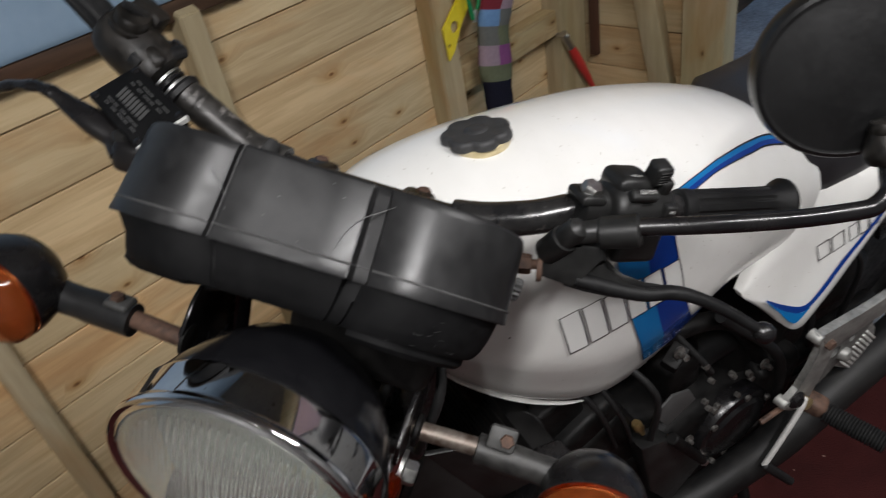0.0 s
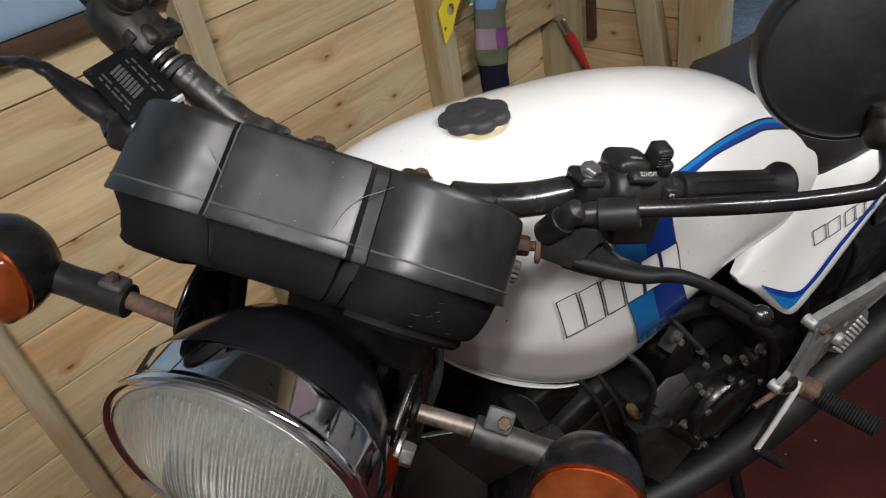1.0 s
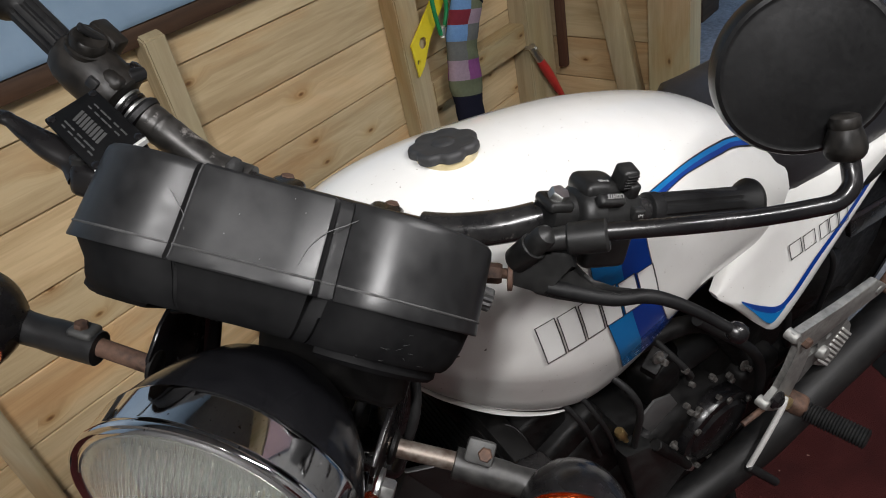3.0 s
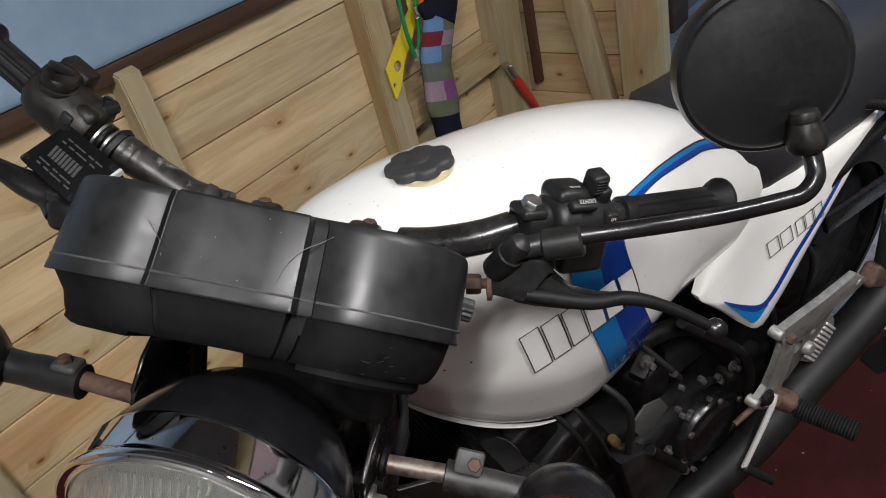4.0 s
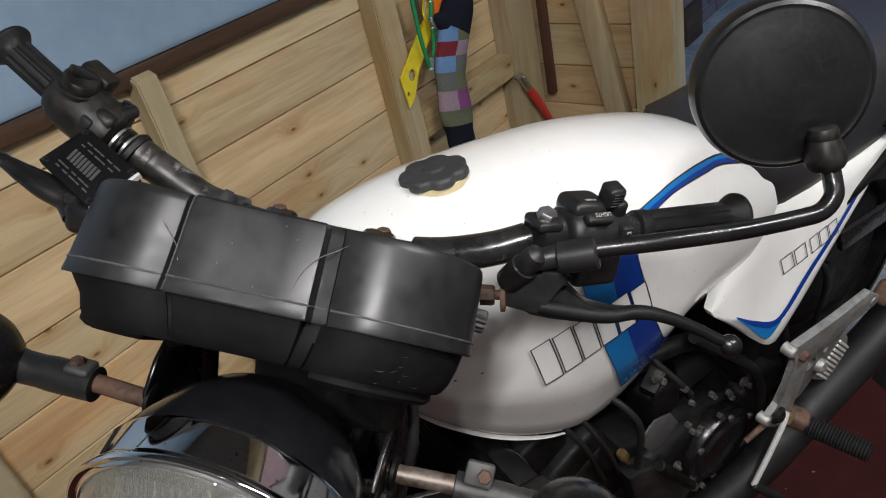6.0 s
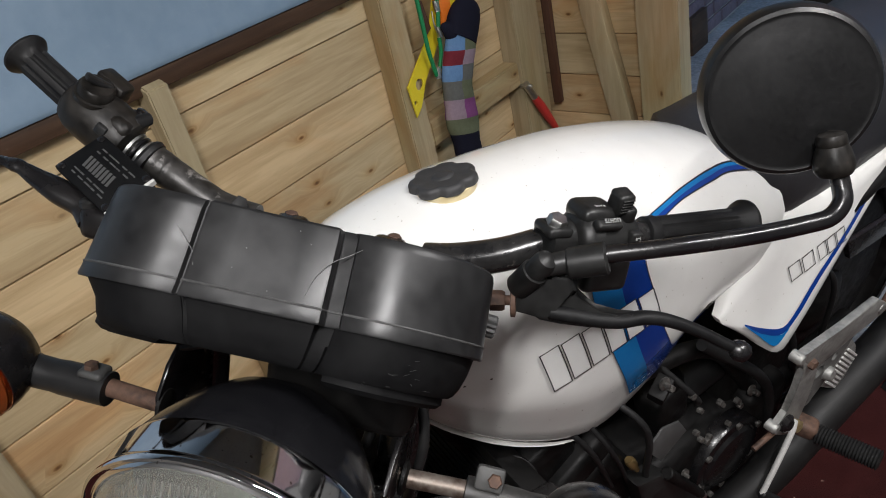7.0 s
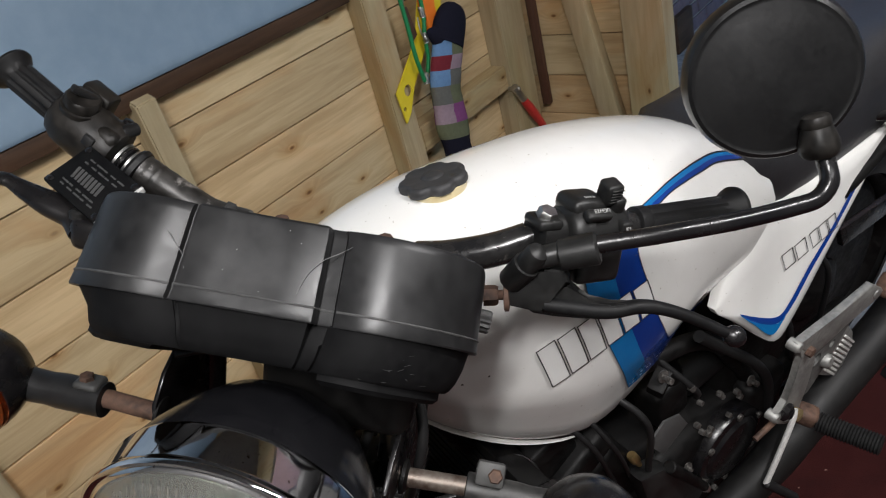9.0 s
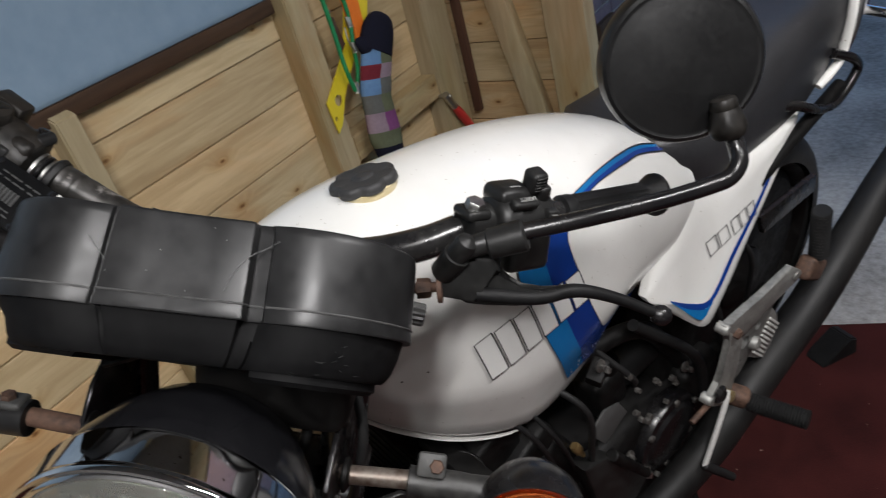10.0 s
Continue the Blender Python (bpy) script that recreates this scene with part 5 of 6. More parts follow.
bpart("cable_tab", put(slab(B(), [(-0.006, -0.012), (0.006, -0.012), (0.008, 0.004), (0.004, 0.011), (-0.003, 0.012), (-0.007, 0.004)], Matrix.Identity(4), 0.0015, 0.0004), Matrix.Translation((-0.086, 0.092, 0.128)) @ pose(0, 0, 0, 65, 10, 15)), M_DIRTY, "", yoke, FORK)

# front indicators
for s in (-1, 1):
    FI = FORK @ Matrix.Translation((0.0042, 0, -0.0105 if s < 0 else -0.0225))
    stemi = bpart("indicator_stem", rod(B(), (s * (0.098 if s > 0 else 0.104), -0.002, -0.006), (s * 0.158, 0.0, -0.004), 0.0078, seg=18), M_RUST if s < 0 else M_PITTED, "rusty indicator stem", fr=FI)
    bpart("stem_flange", lathe(B(), (s * 0.100, -0.002, -0.006), (s, 0, 0), [(0.012, 0), (0.014, 0.001), (0.014, 0.004), (0.010, 0.006)], 22), M_DIRTY, "", stemi, FI)
    arm = bpart("indicator_arm", lathe(B(), (s * 0.152, 0.0, -0.006), (s, 0, 0.0), [(r * (0.88 if s > 0 else 1), h) for r, h in ((0.011, 0), (0.0148, 0.0008), (0.0148, 0.040), (0.0138, 0.050), (0.0142, 0.066), (0.0155, 0.072))], 28), M_WORN if s > 0 else M_PLASTIC, "worn black indicator arm with clamp bolt", fr=FI)
    if s > 0:
        bpart("clamp_lug", put(box(B(), -0.0125, 0.0105, -0.004, 0.004, -0.010, 0.0095, 0.0030, 2), pose(0.1705, -0.003, 0.0150, -28, 0, 0)), M_TAB, "bare metal clamp tab", arm, FI)
        bpart("clamp_bolt", hexnut(B(), (0.1735, -0.0065, 0.0165), (0, -0.85, 0.5), 0.0058, 0.005), M_RUST, "rusty clamp bolt", arm, FI)
    else:
        bpart("clamp_lug", box(B(), s * 0.166 - 0.011, s * 0.166 + 0.011, -0.010, 0.010, 0.004, 0.0115, 0.0035, 3), M_TAB, "", arm, FI)
        bpart("clamp_bolt", hexnut(B(), (s * 0.168, -0.001, 0.0110), (0, -0.1, 1), 0.0060, 0.005), M_RUST, "rusty clamp bolt", arm, FI)
    c = Vector((-0.256, -0.016, 0.002) if s < 0 else (0.251, -0.016, -0.009))
    back = Vector((0, 1, 0.16) if s > 0 else (0.13, 1, 0.22)).normalized()
    bpart("indicator_body", lathe(B(), c, back, [(r, h) for r, h in ((0.0425, -0.014), (0.0440, -0.013), (0.0440, -0.004), (0.0425, 0.006), (0.039, 0.018), (0.031, 0.030), (0.018, 0.038), (0.0005, 0.041))], 44), M_PAINT, "black domed indicator housing", arm, FI)
    lens = B()
    rings = []
    for r, h in ((0.0435, 0.0), (0.0435, 0.004), (0.0415, 0.012), (0.035, 0.019), (0.024, 0.0235), (0.012, 0.0255), (0.0005, 0.026)):
        rings.append([Vector(((r + (0.0006 if k % 2 and 0.02 < r < 0.043 else 0)) * math.cos(2 * math.pi * k / 120), (r + (0.0006 if k % 2 and 0.02 < r < 0.043 else 0)) * math.sin(2 * math.pi * k / 120), h)) for k in range(120)])
    loft(lens, rings)
    bpart("reflector", lathe(B(), c, -back, [(0.034, 0.0135), (0.035, 0.0150)], 36), M_ALLOY, "", arm, FI)
    bpart("bulb", lathe(B(), c, -back, [(0.006, 0.014), (0.010, 0.020), (0.008, 0.028), (0.001, 0.031)], 16), M_ALLOY, "", arm, FI)
    bpart("amber_lens", put(lens, Matrix.Translation(c - back * 0.014 * -1 - back * 0.028) @ axes_to(-back)), M_ORANGE, "ribbed amber lens", arm, FI, 25).visible_shadow = False
M_BOLT = varied("grimy_plated_bolt", (0.045, 0.043, 0.040), (0.24, 0.23, 0.215), (0.3, 0.55), 0.7, scale=220, big=60, relief=0.2)
# ---- rear, engine and footrests ----
wheel_y = 0.80


def wheel(name, y, r, w, label, fr=BODY, x=0.0, z=None):
    z = -0.99 + r if z is None else z
    prof = []
    for k in range(13):
        a = radians(-100 + k * 200 / 12)
        prof.append((r - 0.05 + 0.05 * math.cos(a), 0.5 * w * math.sin(a) * 1.05))
    tyre = bpart(name, lathe(B(), (x, y, z), (1, 0, 0), prof, 64, closed=False), M_TYRE, label, fr=fr)
    bpart("rim", lathe(B(), (x, y, z), (1, 0, 0), [(r - 0.062, -w * 0.4), (r - 0.075, -w * 0.25), (r - 0.082, 0), (r - 0.075, w * 0.25), (r - 0.062, w * 0.4)], 64, closed=False), M_DIRTY, "", tyre, fr)
    bpart("hub", lathe(B(), (x - 0.06, y, z), (1, 0, 0), [(0.03, 0), (0.07, 0.01), (0.08, 0.05), (0.07, 0.10), (0.03, 0.12)], 32), M_DIRTY, "", tyre, fr)
    # Added disc that fills the wheel so its inside reads dark.
    bpart("dark_wheel_infill", lathe(B(), (x - 0.035, y, z), (1, 0, 0), [(r - 0.084, 0), (r - 0.080, 0.008), (r - 0.080, 0.055), (r - 0.10, 0.066), (0.05, 0.070), (0.001, 0.071)], 48), M_DIRTY, "", tyre, fr)
    for k in range(5):
        a = 2 * math.pi * k / 5 + 0.3
        bpart("spoke", rod(B(), (x, y + 0.06 * math.cos(a), z + 0.06 * math.sin(a)), (x, y + (r - 0.078) * math.cos(a), z + (r - 0.078) * math.sin(a)), 0.017, 0.013, 10), M_DIRTY, "", tyre, fr)
    return tyre


wheel("rear_tyre", wheel_y, 0.315, 0.105, "black rear tyre")
wheel("front_tyre", 0.135, 0.30, 0.085, "black front tyre", FORK, 0.0, -0.56)
prof_m = [(-0.058, 0.0), (-0.056, 0.016), (-0.045, 0.024), (-0.025, 0.028), (0.0, 0.030), (0.025, 0.028), (0.045, 0.024), (0.056, 0.016), (0.058, 0.0)]
rings = []
for k in range(29):
    a = radians(18 + k * 150 / 28)
    rings.append([Vector((x, 0.135 + (0.305 + h) * math.cos(a), -0.56 + (0.305 + h) * math.sin(a))) for x, h in prof_m])
bpart("front_mudguard", loft(B(), rings, cap=False, loop=False), M_PAINT, "black front mudguard", fr=FORK, angle=60)

# exhausts
for s in (1, -1):
    bpart("silencer", tube(B(), [(s * 0.10, 0.02, -0.60), (s * 0.115, 0.06, -0.76), (s * 0.135, 0.17, -0.84), (s * 0.160, 0.32, -0.842), (s * 0.184, 0.45, -0.770), (s * 0.190, 0.5236, -0.718), (s * 0.190, 0.622, -0.680), (s * 0.190, 0.760, -0.640), (s * 0.188, 0.865, -0.590), (s * 0.185, 0.945, -0.550), (s * 0.180, 1.030, -0.508), (s * 0.175, 1.12, -0.470)], lambda t: 0.021 + 0.0165 * math.sin(math.pi * min(1, max(0, (t - 0.10) * 1.0))) ** 0.7, 28, 8), M_EXHAUST, "black expansion chamber exhaust")

# frame tubes under the tank
for s in (1, -1):
    bpart("frame_tube", tube(B(), [(s * 0.02, -0.08, -0.28), (s * 0.06, 0.0, -0.48), (s * 0.095, 0.06, -0.70), (s * 0.105, 0.12, -0.82), (s * 0.11, 0.30, -0.86), (s * 0.12, 0.52, -0.82)], 0.0145, 14, 8), M_DIRTY, "black frame tube")
    bpart("frame_tube", tube(B(), [(s * 0.02, -0.05, -0.25), (s * 0.07, 0.12, -0.385), (s * 0.10, 0.33, -0.42), (s * 0.105, 0.44, -0.55), (s * 0.115, 0.50, -0.68), (s * 0.13, 0.52, -0.78)], 0.0145, 14, 8), M_DIRTY, "black frame tube")
    bpart("frame_tube", tube(B(), [(s * 0.12, 0.40, -0.42), (s * 0.12, 0.62, -0.31), (s * 0.11, 0.90, -0.26)], 0.012, 14, 8), M_DIRTY, "black frame tube")
    bpart("swing_arm", tube(B(), [(s * 0.10, 0.50, -0.70), (s * 0.10, 0.80, -0.675)], 0.022, 14, 4), M_DIRTY, "black swing arm")
bpart("headstock", rod(B(), (0, -0.19, -0.06), (0, -0.06, -0.30), 0.032), M_DIRTY, "black frame headstock")

# radiator with its cowl and hoses
RAD = BODY @ Matrix.Translation((0.02, -0.055, -0.47)) @ pose(0, 0, 0, -18, 0, 0)
rad = bpart("radiator", box(B(), -0.15, 0.15, -0.018, 0.018, -0.115, 0.115, 0.004), M_DIRTY, "black radiator", fr=RAD)
for k in range(22):
    z = -0.10 + k * 0.0095
    bpart("fin", box(B(), -0.135, 0.135, -0.0205, -0.018, z, z + 0.003), M_DIRTY, "", rad, RAD)
for s in (-1, 1):
    bpart("radiator_tank", box(B(), s * 0.15 - 0.018, s * 0.15 + 0.018, -0.024, 0.024, -0.12, 0.12, 0.008, 3), M_PAINT, "", rad, RAD)
cowl_side = bpart("radiator_cowl", slab(B(), [(-0.172, -0.225), (-0.100, -0.400), (-0.115, -0.620), (-0.205, -0.620), (-0.208, -0.300)], Matrix.Translation((0.148, 0, 0)) @ Matrix(((0, 0, 1, 0), (1, 0, 0, 0), (0, 1, 0, 0), (0, 0, 0, 1))), 0.014, 0.003), M_SWITCH, "black radiator side cowl")
bpart("cowl_flange", put(slab(B(), [(0.0, 0.0), (0.190, 0.0), (0.172, 0.060), (0.020, 0.035)], Matrix.Identity(4), 0.006, 0.0015), Matrix(((0.0, 0.35, 0.94, 0.156), (0.38, 0.85, -0.33, -0.172), (-0.925, 0.35, -0.12, -0.225), (0, 0, 0, 1)))), M_SWITCH, "", cowl_side)
bpart("horn", lathe(B(), (0.105, -0.02, -0.40), (0.5, -0.5, 0.5), [(0.02, 0), (0.034, 0.006), (0.036, 0.014), (0.026, 0.02), (0.008, 0.024)], 32), M_DIRTY, "black horn")
bpart("ignition_coil_box", put(box(B(), -0.04, 0.05, -0.05, 0.05, -0.05, 0.04, 0.008, 3), pose(0.05, 0.04, -0.44, 15, 0, 0)), M_DIRTY, "black ignition box")

# twin-cylinder engine with its left cover
eng = bpart("crankcase", box(B(), -0.145, 0.128, 0.12, 0.52, -0.93, -0.62, 0.03, 4), M_DIRTY, "black engine crankcase")
for s in (-1, 1):
    bpart("cylinder", put(box(B(), s * 0.065 - 0.055, s * 0.065 + 0.055, -0.06, 0.06, 0, 0.20, 0.014, 3), pose(0, 0.19, -0.68, 28, 0, 0)), M_DIRTY, "", eng)
    bpart("cylinder_head", put(box(B(), s * 0.065 - 0.056, s * 0.065 + 0.056, -0.062, 0.062, 0.205, 0.255, 0.012, 3), pose(0, 0.19, -0.68, 28, 0, 0)), M_DIRTY, "", eng)
    bpart("carburettor", put(box(B(), s * 0.065 - 0.030, s * 0.065 + 0.030, 0.0, 0.075, 0, 0.09, 0.016, 3), pose(0, 0.275, -0.60, 10, 0, 0)), M_DIRTY, "", eng)
    bpart("carburettor_top", lathe(B(), (s * 0.065, 0.31, -0.515), (0, 0.15, 1), [(0.026, 0), (0.026, 0.02), (0.020, 0.028), (0.006, 0.034)], 24), M_DIRTY, "", eng)
    bpart("air_duct", rod(B(), (s * 0.065, 0.35, -0.56), (s * 0.065, 0.44, -0.55), 0.026, 0.030, 20), M_RUBBER, "", eng)
bpart("air_box", box(B(), -0.11, 0.105, 0.42, 0.60, -0.66, -0.40, 0.02, 3), M_DIRTY, "black air box")
HX = 0.196
HM = Matrix(((0, 0, 1, HX), (1, 0, 0, 0), (0, 1, 0, 0), (0, 0, 0, 1)))
bpart("cylinder_plate", slab(B(), [(0.228, -0.486), (0.1965, -0.512), (0.232, -0.570), (0.284, -0.540), (0.263, -0.500)], Matrix.Translation((0.130 - HX, 0, 0)) @ HM, 0.004, 0.001), varied("grey_painted_steel", (0.045, 0.045, 0.045), (0.075, 0.075, 0.074), (0.5, 0.7), scale=90), "dull grey cylinder plate", eng)
COV = BODY @ Matrix.Translation((0.125, 0.398, -0.700)) @ Matrix.Diagonal((1, 1.16, 1.16, 1))
cover = bpart("engine_cover", lathe(B(), (0, 0, 0), (1, 0, 0), [(0.070, -0.01), (0.072, 0.008), (0.068, 0.018), (0.060, 0.021), (0.056, 0.020), (0.052, 0.026), (0.034, 0.031), (0.001, 0.033)], 48), M_PAINT, "round black engine side cover", fr=COV)
for k in range(6):
    a = 2 * math.pi * k / 6 + 0.4
    bpart("cover_screw", lathe(B(), (0.018, 0.064 * math.cos(a), 0.064 * math.sin(a)), (1, 0, 0), [(0.0055, 0), (0.0055, 0.005), (0.0035, 0.0058)], 14), M_BOLT, "", cover, COV)
bpart("sprocket_cover", box(B(), 0.09, 0.142, 0.44, 0.545, -0.76, -0.60, 0.02, 3), M_DIRTY, "", eng)
for x, y, z in ((0.140, 0.226, -0.390), (0.140, 0.349, -0.522), (0.140, 0.406, -0.576), (0.140, 0.449, -0.581), (0.140, 0.30, -0.555), (0.138, 0.318, -0.59), (0.135, 0.345, -0.61)):
    bpart("engine_bolt", hexnut(B(), (x - 0.004, y, z), (1, 0, 0.2), 0.0054, 0.008), M_BOLT, "dull plated bolt head", eng)
for k, (x, y, z) in enumerate([(0.142, y, z) for y, z in [(0.217, -0.377), (0.355, -0.533), (0.397, -0.558), (0.44, -0.57), (0.372, -0.674), (0.372, -0.798), (0.44, -0.659), (0.383, -0.604), (0.332, -0.606), (0.294, -0.665), (0.301, -0.502), (0.277, -0.448)]]):
    bolt_ob = bpart("engine_bolt", hexnut(B(), (x - 0.006, y, z), (1, 0.1 * math.sin(k * 2.1), 0.25), 0.0038 + 0.0010 * (k % 3), 0.008), M_BOLT, "", eng)
    if k % 3 == 0:
        bpart("washer", lathe(B(), (x - 0.008, y, z), (1, 0.1 * math.sin(k * 2.1), 0.25), [(0.0095, 0), (0.0095, 0.0025), (0.006, 0.003)], 18), M_BOLT, "", eng)
bpart("engine_cover", slab(B(), [(0.160, -0.545), (0.215, -0.570), (0.330, -0.735), (0.262, -0.815), (0.205, -0.720)], Matrix.Translation((0.118 - HX, 0, 0)) @ HM, 0.034, 0.007), M_SWITCH, "dusty black cover box", eng)
bpart("tank_mount", put(box(B(), -0.012, 0.012, -0.018, 0.018, -0.012, 0.012, 0.003), pose(0.126, 0.222, -0.400, 20, 10, 20)), M_DIRTY, "plated tank mounting bracket", eng)
bpart("brass_fitting", lathe(B(), (0.125, 0.168, -0.515), (0.3, 0.4, -1), [(0.006, 0), (0.008, 0.004), (0.008, 0.016), (0.005, 0.02), (0.004, 0.03)], 14), varied("dull_brass", (0.30, 0.20, 0.08), (0.42, 0.30, 0.14), (0.3, 0.5), 0.8), "", eng)
bpart("horn_arm", rod(B(), (0.150, 0.225, -0.575), (0.165, 0.300, -0.690), 0.010, 0.008, 14, 0.002), M_DIRTY, "black bracket arm", eng)
bpart("arm_bolt", hexnut(B(), (0.165, 0.300, -0.690), (0.2, 0.4, -0.7), 0.008, 0.010), M_ZINC, "", eng)
for i, (a, b, c, r) in enumerate((((0.10, 0.06, -0.36), (0.13, 0.09, -0.42), (0.12, 0.14, -0.56), 0.004), ((0.10, 0.09, -0.36), (0.14, 0.12, -0.44), (0.12, 0.18, -0.60), 0.0035),
                                  ((0.09, 0.14, -0.37), (0.15, 0.17, -0.42), (0.14, 0.19, -0.56), 0.005), ((0.12, 0.31, -0.38), (0.142, 0.455, -0.55), (0.145, 0.50, -0.70), 0.009),
                                  ((0.08, 0.46, -0.42), (0.10, 0.58, -0.55), (0.11, 0.62, -0.70), 0.007), ((0.08, 0.24, -0.38), (0.14, 0.28, -0.45), (0.12, 0.32, -0.52), 0.005),
                                  ((0.10, 0.60, -0.40), (0.13, 0.63, -0.46), (0.12, 0.66, -0.62), 0.005))):
    bpart("hose", tube(B(), [a, b, c], r, 12, 10), M_RUBBER, "black hose")

for p, d in (((0.065, 0.365, -0.56), (0, 1, 0)),):
    bpart("hose_clip", lathe(B(), p, d, [(0.0105, 0), (0.0125, 0.0006), (0.0125, 0.006), (0.0105, 0.0066)], 20), M_BOLT, "", eng)

# footrest hanger: drilled alloy plate, its upright face's shade in the colour, with a long arm to the passenger peg
hanger = bpart("footrest_hanger", plate_with_holes([(0.430, -0.425), (0.600, -0.452), (0.571, -0.492), (0.530, -0.545), (0.490, -0.581), (0.440, -0.578)],
                                                   [ring_pts(y, z, r) for (y, z), r in [((0.4935, -0.5074), 0.0125), ((0.532, -0.500), 0.0075), ((0.484, -0.548), 0.005)]], HM, 0.007), M_SHADED_ALLOY, "dull alloy footrest hanger plate")
bpart("hanger_arm", slab(B(), [(0.398, -0.392), (0.412, -0.394), (0.500, -0.4035), (0.586, -0.404), (0.625, -0.438), (0.632, -0.448), (0.614, -0.455), (0.540, -0.450), (0.462, -0.456), (0.440, -0.448)], Matrix.Translation((0.008, 0, 0)) @ HM, 0.012, 0.003), M_ALLOY, "long cast alloy arm", hanger)
bpart("hanger_leg", slab(B(), [(0.396, -0.395), (0.420, -0.437), (0.412, -0.480), (0.404, -0.519), (0.380, -0.532), (0.376, -0.545), (0.390, -0.560), (0.412, -0.582), (0.426, -0.590), (0.448, -0.578), (0.456, -0.520), (0.462, -0.468), (0.442, -0.440)], Matrix.Translation((0.009, 0, 0)) @ HM, 0.010, 0.003), M_ALLOY, "", hanger)
bpart("hanger_bolt", hexnut(B(), (HX + 0.019, 0.4300, -0.4275), (1, 0, 0), 0.0085, 0.008), M_RUST, "rusty hanger bolt", hanger)
for y, z in ((0.3830, -0.5400), (0.4020, -0.4010), (0.6050, -0.4360)):
    bpart("hanger_boss", lathe(B(), (HX, y, z), (1, 0, 0), [(0.009, 0.004), (0.009, 0.019), (0.0068, 0.022), (0.001, 0.0225)], 20), M_ALLOY, "", hanger)
bpart("lug", lathe(B(), (HX + 0.002, 0.520, -0.530), (1, 0.1, 0.2), [(0.012, 0.0), (0.012, 0.012), (0.009, 0.016), (0.001, 0.017)], 20), M_ALLOY, "", hanger)
bpart("heel_guard", slab(B(), [(0.517, -0.567), (0.560, -0.605), (0.597, -0.636), (0.617, -0.624), (0.634, -0.586), (0.620, -0.545), (0.592, -0.508), (0.575, -0.490), (0.548, -0.510), (0.530, -0.540)], Matrix.Translation((-0.006, 0, 0)) @ HM, 0.004, 0.001), M_ALLOY, "ribbed alloy heel guard", hanger)
for k in range(9):
    f = k / 8
    bpart("guard_rib", put(box(B(), 0.0, 0.0026, -0.030, 0.030, -0.0022, 0.0022, 0.0006, 1), Matrix.Translation((HX - 0.0022, 0.612 - 0.042 * f, -0.556 - 0.048 * f)) @ pose(0, 0, 0, -48, 0, 0)), M_GEAR, "", hanger)
bpart("peg_bracket", put(box(B(), -0.016, 0.020, -0.016, 0.016, -0.015, 0.015, 0.009, 3), pose(0.222, 0.4525, -0.5843, 0, 10, 25)), M_RUST, "rusty footrest bracket", hanger)
peg = B()
rings = []
P0, P1 = Vector((0.240, 0.4600, -0.5930)), Vector((0.328, 0.4800, -0.5850))
for k in range(41):
    f = k / 40
    r = (0.0172 if k % 2 else 0.0146) * (0.85 if k in (0, 40) else 1)
    rings.append([Vector((r * 1.05 * math.cos(2 * math.pi * j / 20), r * 0.85 * math.sin(2 * math.pi * j / 20), f * (P1 - P0).length)) for j in range(20)])
loft(peg, rings)
bpart("footpeg_rubber", put(peg, Matrix.Translation(P0) @ axes_to(P1 - P0)), M_RUBBER, "ribbed black rubber footpeg", hanger, angle=20)
shift = bpart("gear_lever", tube(B(), [(0.222, 0.4180, -0.5420), (0.226, 0.4103, -0.5604), (0.229, 0.385, -0.618), (0.230, 0.368, -0.659), (0.230, 0.3628, -0.6724)], 0.0046, 12, 6), M_GEAR, "plated gear lever")
bpart("gear_lever_rubber", rod(B(), (0.228, 0.3610, -0.6700), (0.262, 0.4050, -0.7200), 0.0082, 0.0072, 16, 0.003), M_RUBBER, "black rubber toe piece", shift)
bpart("shift_rod", rod(B(), (0.212, 0.4000, -0.5500), (0.208, 0.3458, -0.5638), 0.0048, seg=12), M_RUST, "rusty linkage rod", shift)
bpart("shift_joint", lathe(B(), (0.214, 0.404, -0.542), (1, 0, 0.2), [(0.011, -0.012), (0.015, -0.008), (0.015, 0.006), (0.009, 0.011)], 16), M_PAINT, "", shift)
bpart("shift_boss", lathe(B(), (0.222, 0.425, -0.560), (1, 0, 0.2), [(0.009, -0.008), (0.010, 0.0), (0.010, 0.006), (0.006, 0.008)], 14), varied("stained_brass", (0.20, 0.13, 0.05), (0.45, 0.36, 0.20), (0.3, 0.55), 0.7, scale=200, big=60), "stained brass spindle end", shift)

# passenger peg, tail and grab rail
pp = B()
rings = []
Q0, Q1 = Vector((0.220, 0.668, -0.432)), Vector((0.220, 0.640, -0.326))
for k in range(31):
    r = 0.0155 if k % 2 else 0.0130
    rings.append([Vector((r * math.cos(2 * math.pi * j / 18), r * math.sin(2 * math.pi * j / 18), (Q1 - Q0).length * k / 30)) for j in range(18)])
loft(pp, rings)
bpart("passenger_peg_rubber", put(pp, Matrix.Translation(Q0) @ axes_to(Q1 - Q0)), M_RUBBER, "folded ribbed black rubber passenger peg", hanger, angle=20)
bpart("passenger_peg_bracket", put(box(B(), -0.014, 0.014, -0.034, 0.034, -0.020, 0.020, 0.008, 3), pose(0.214, 0.662, -0.458, -35, 0, 0)), M_RUST, "rusty passenger peg bracket", hanger)
tail_bm = B()
rings = []
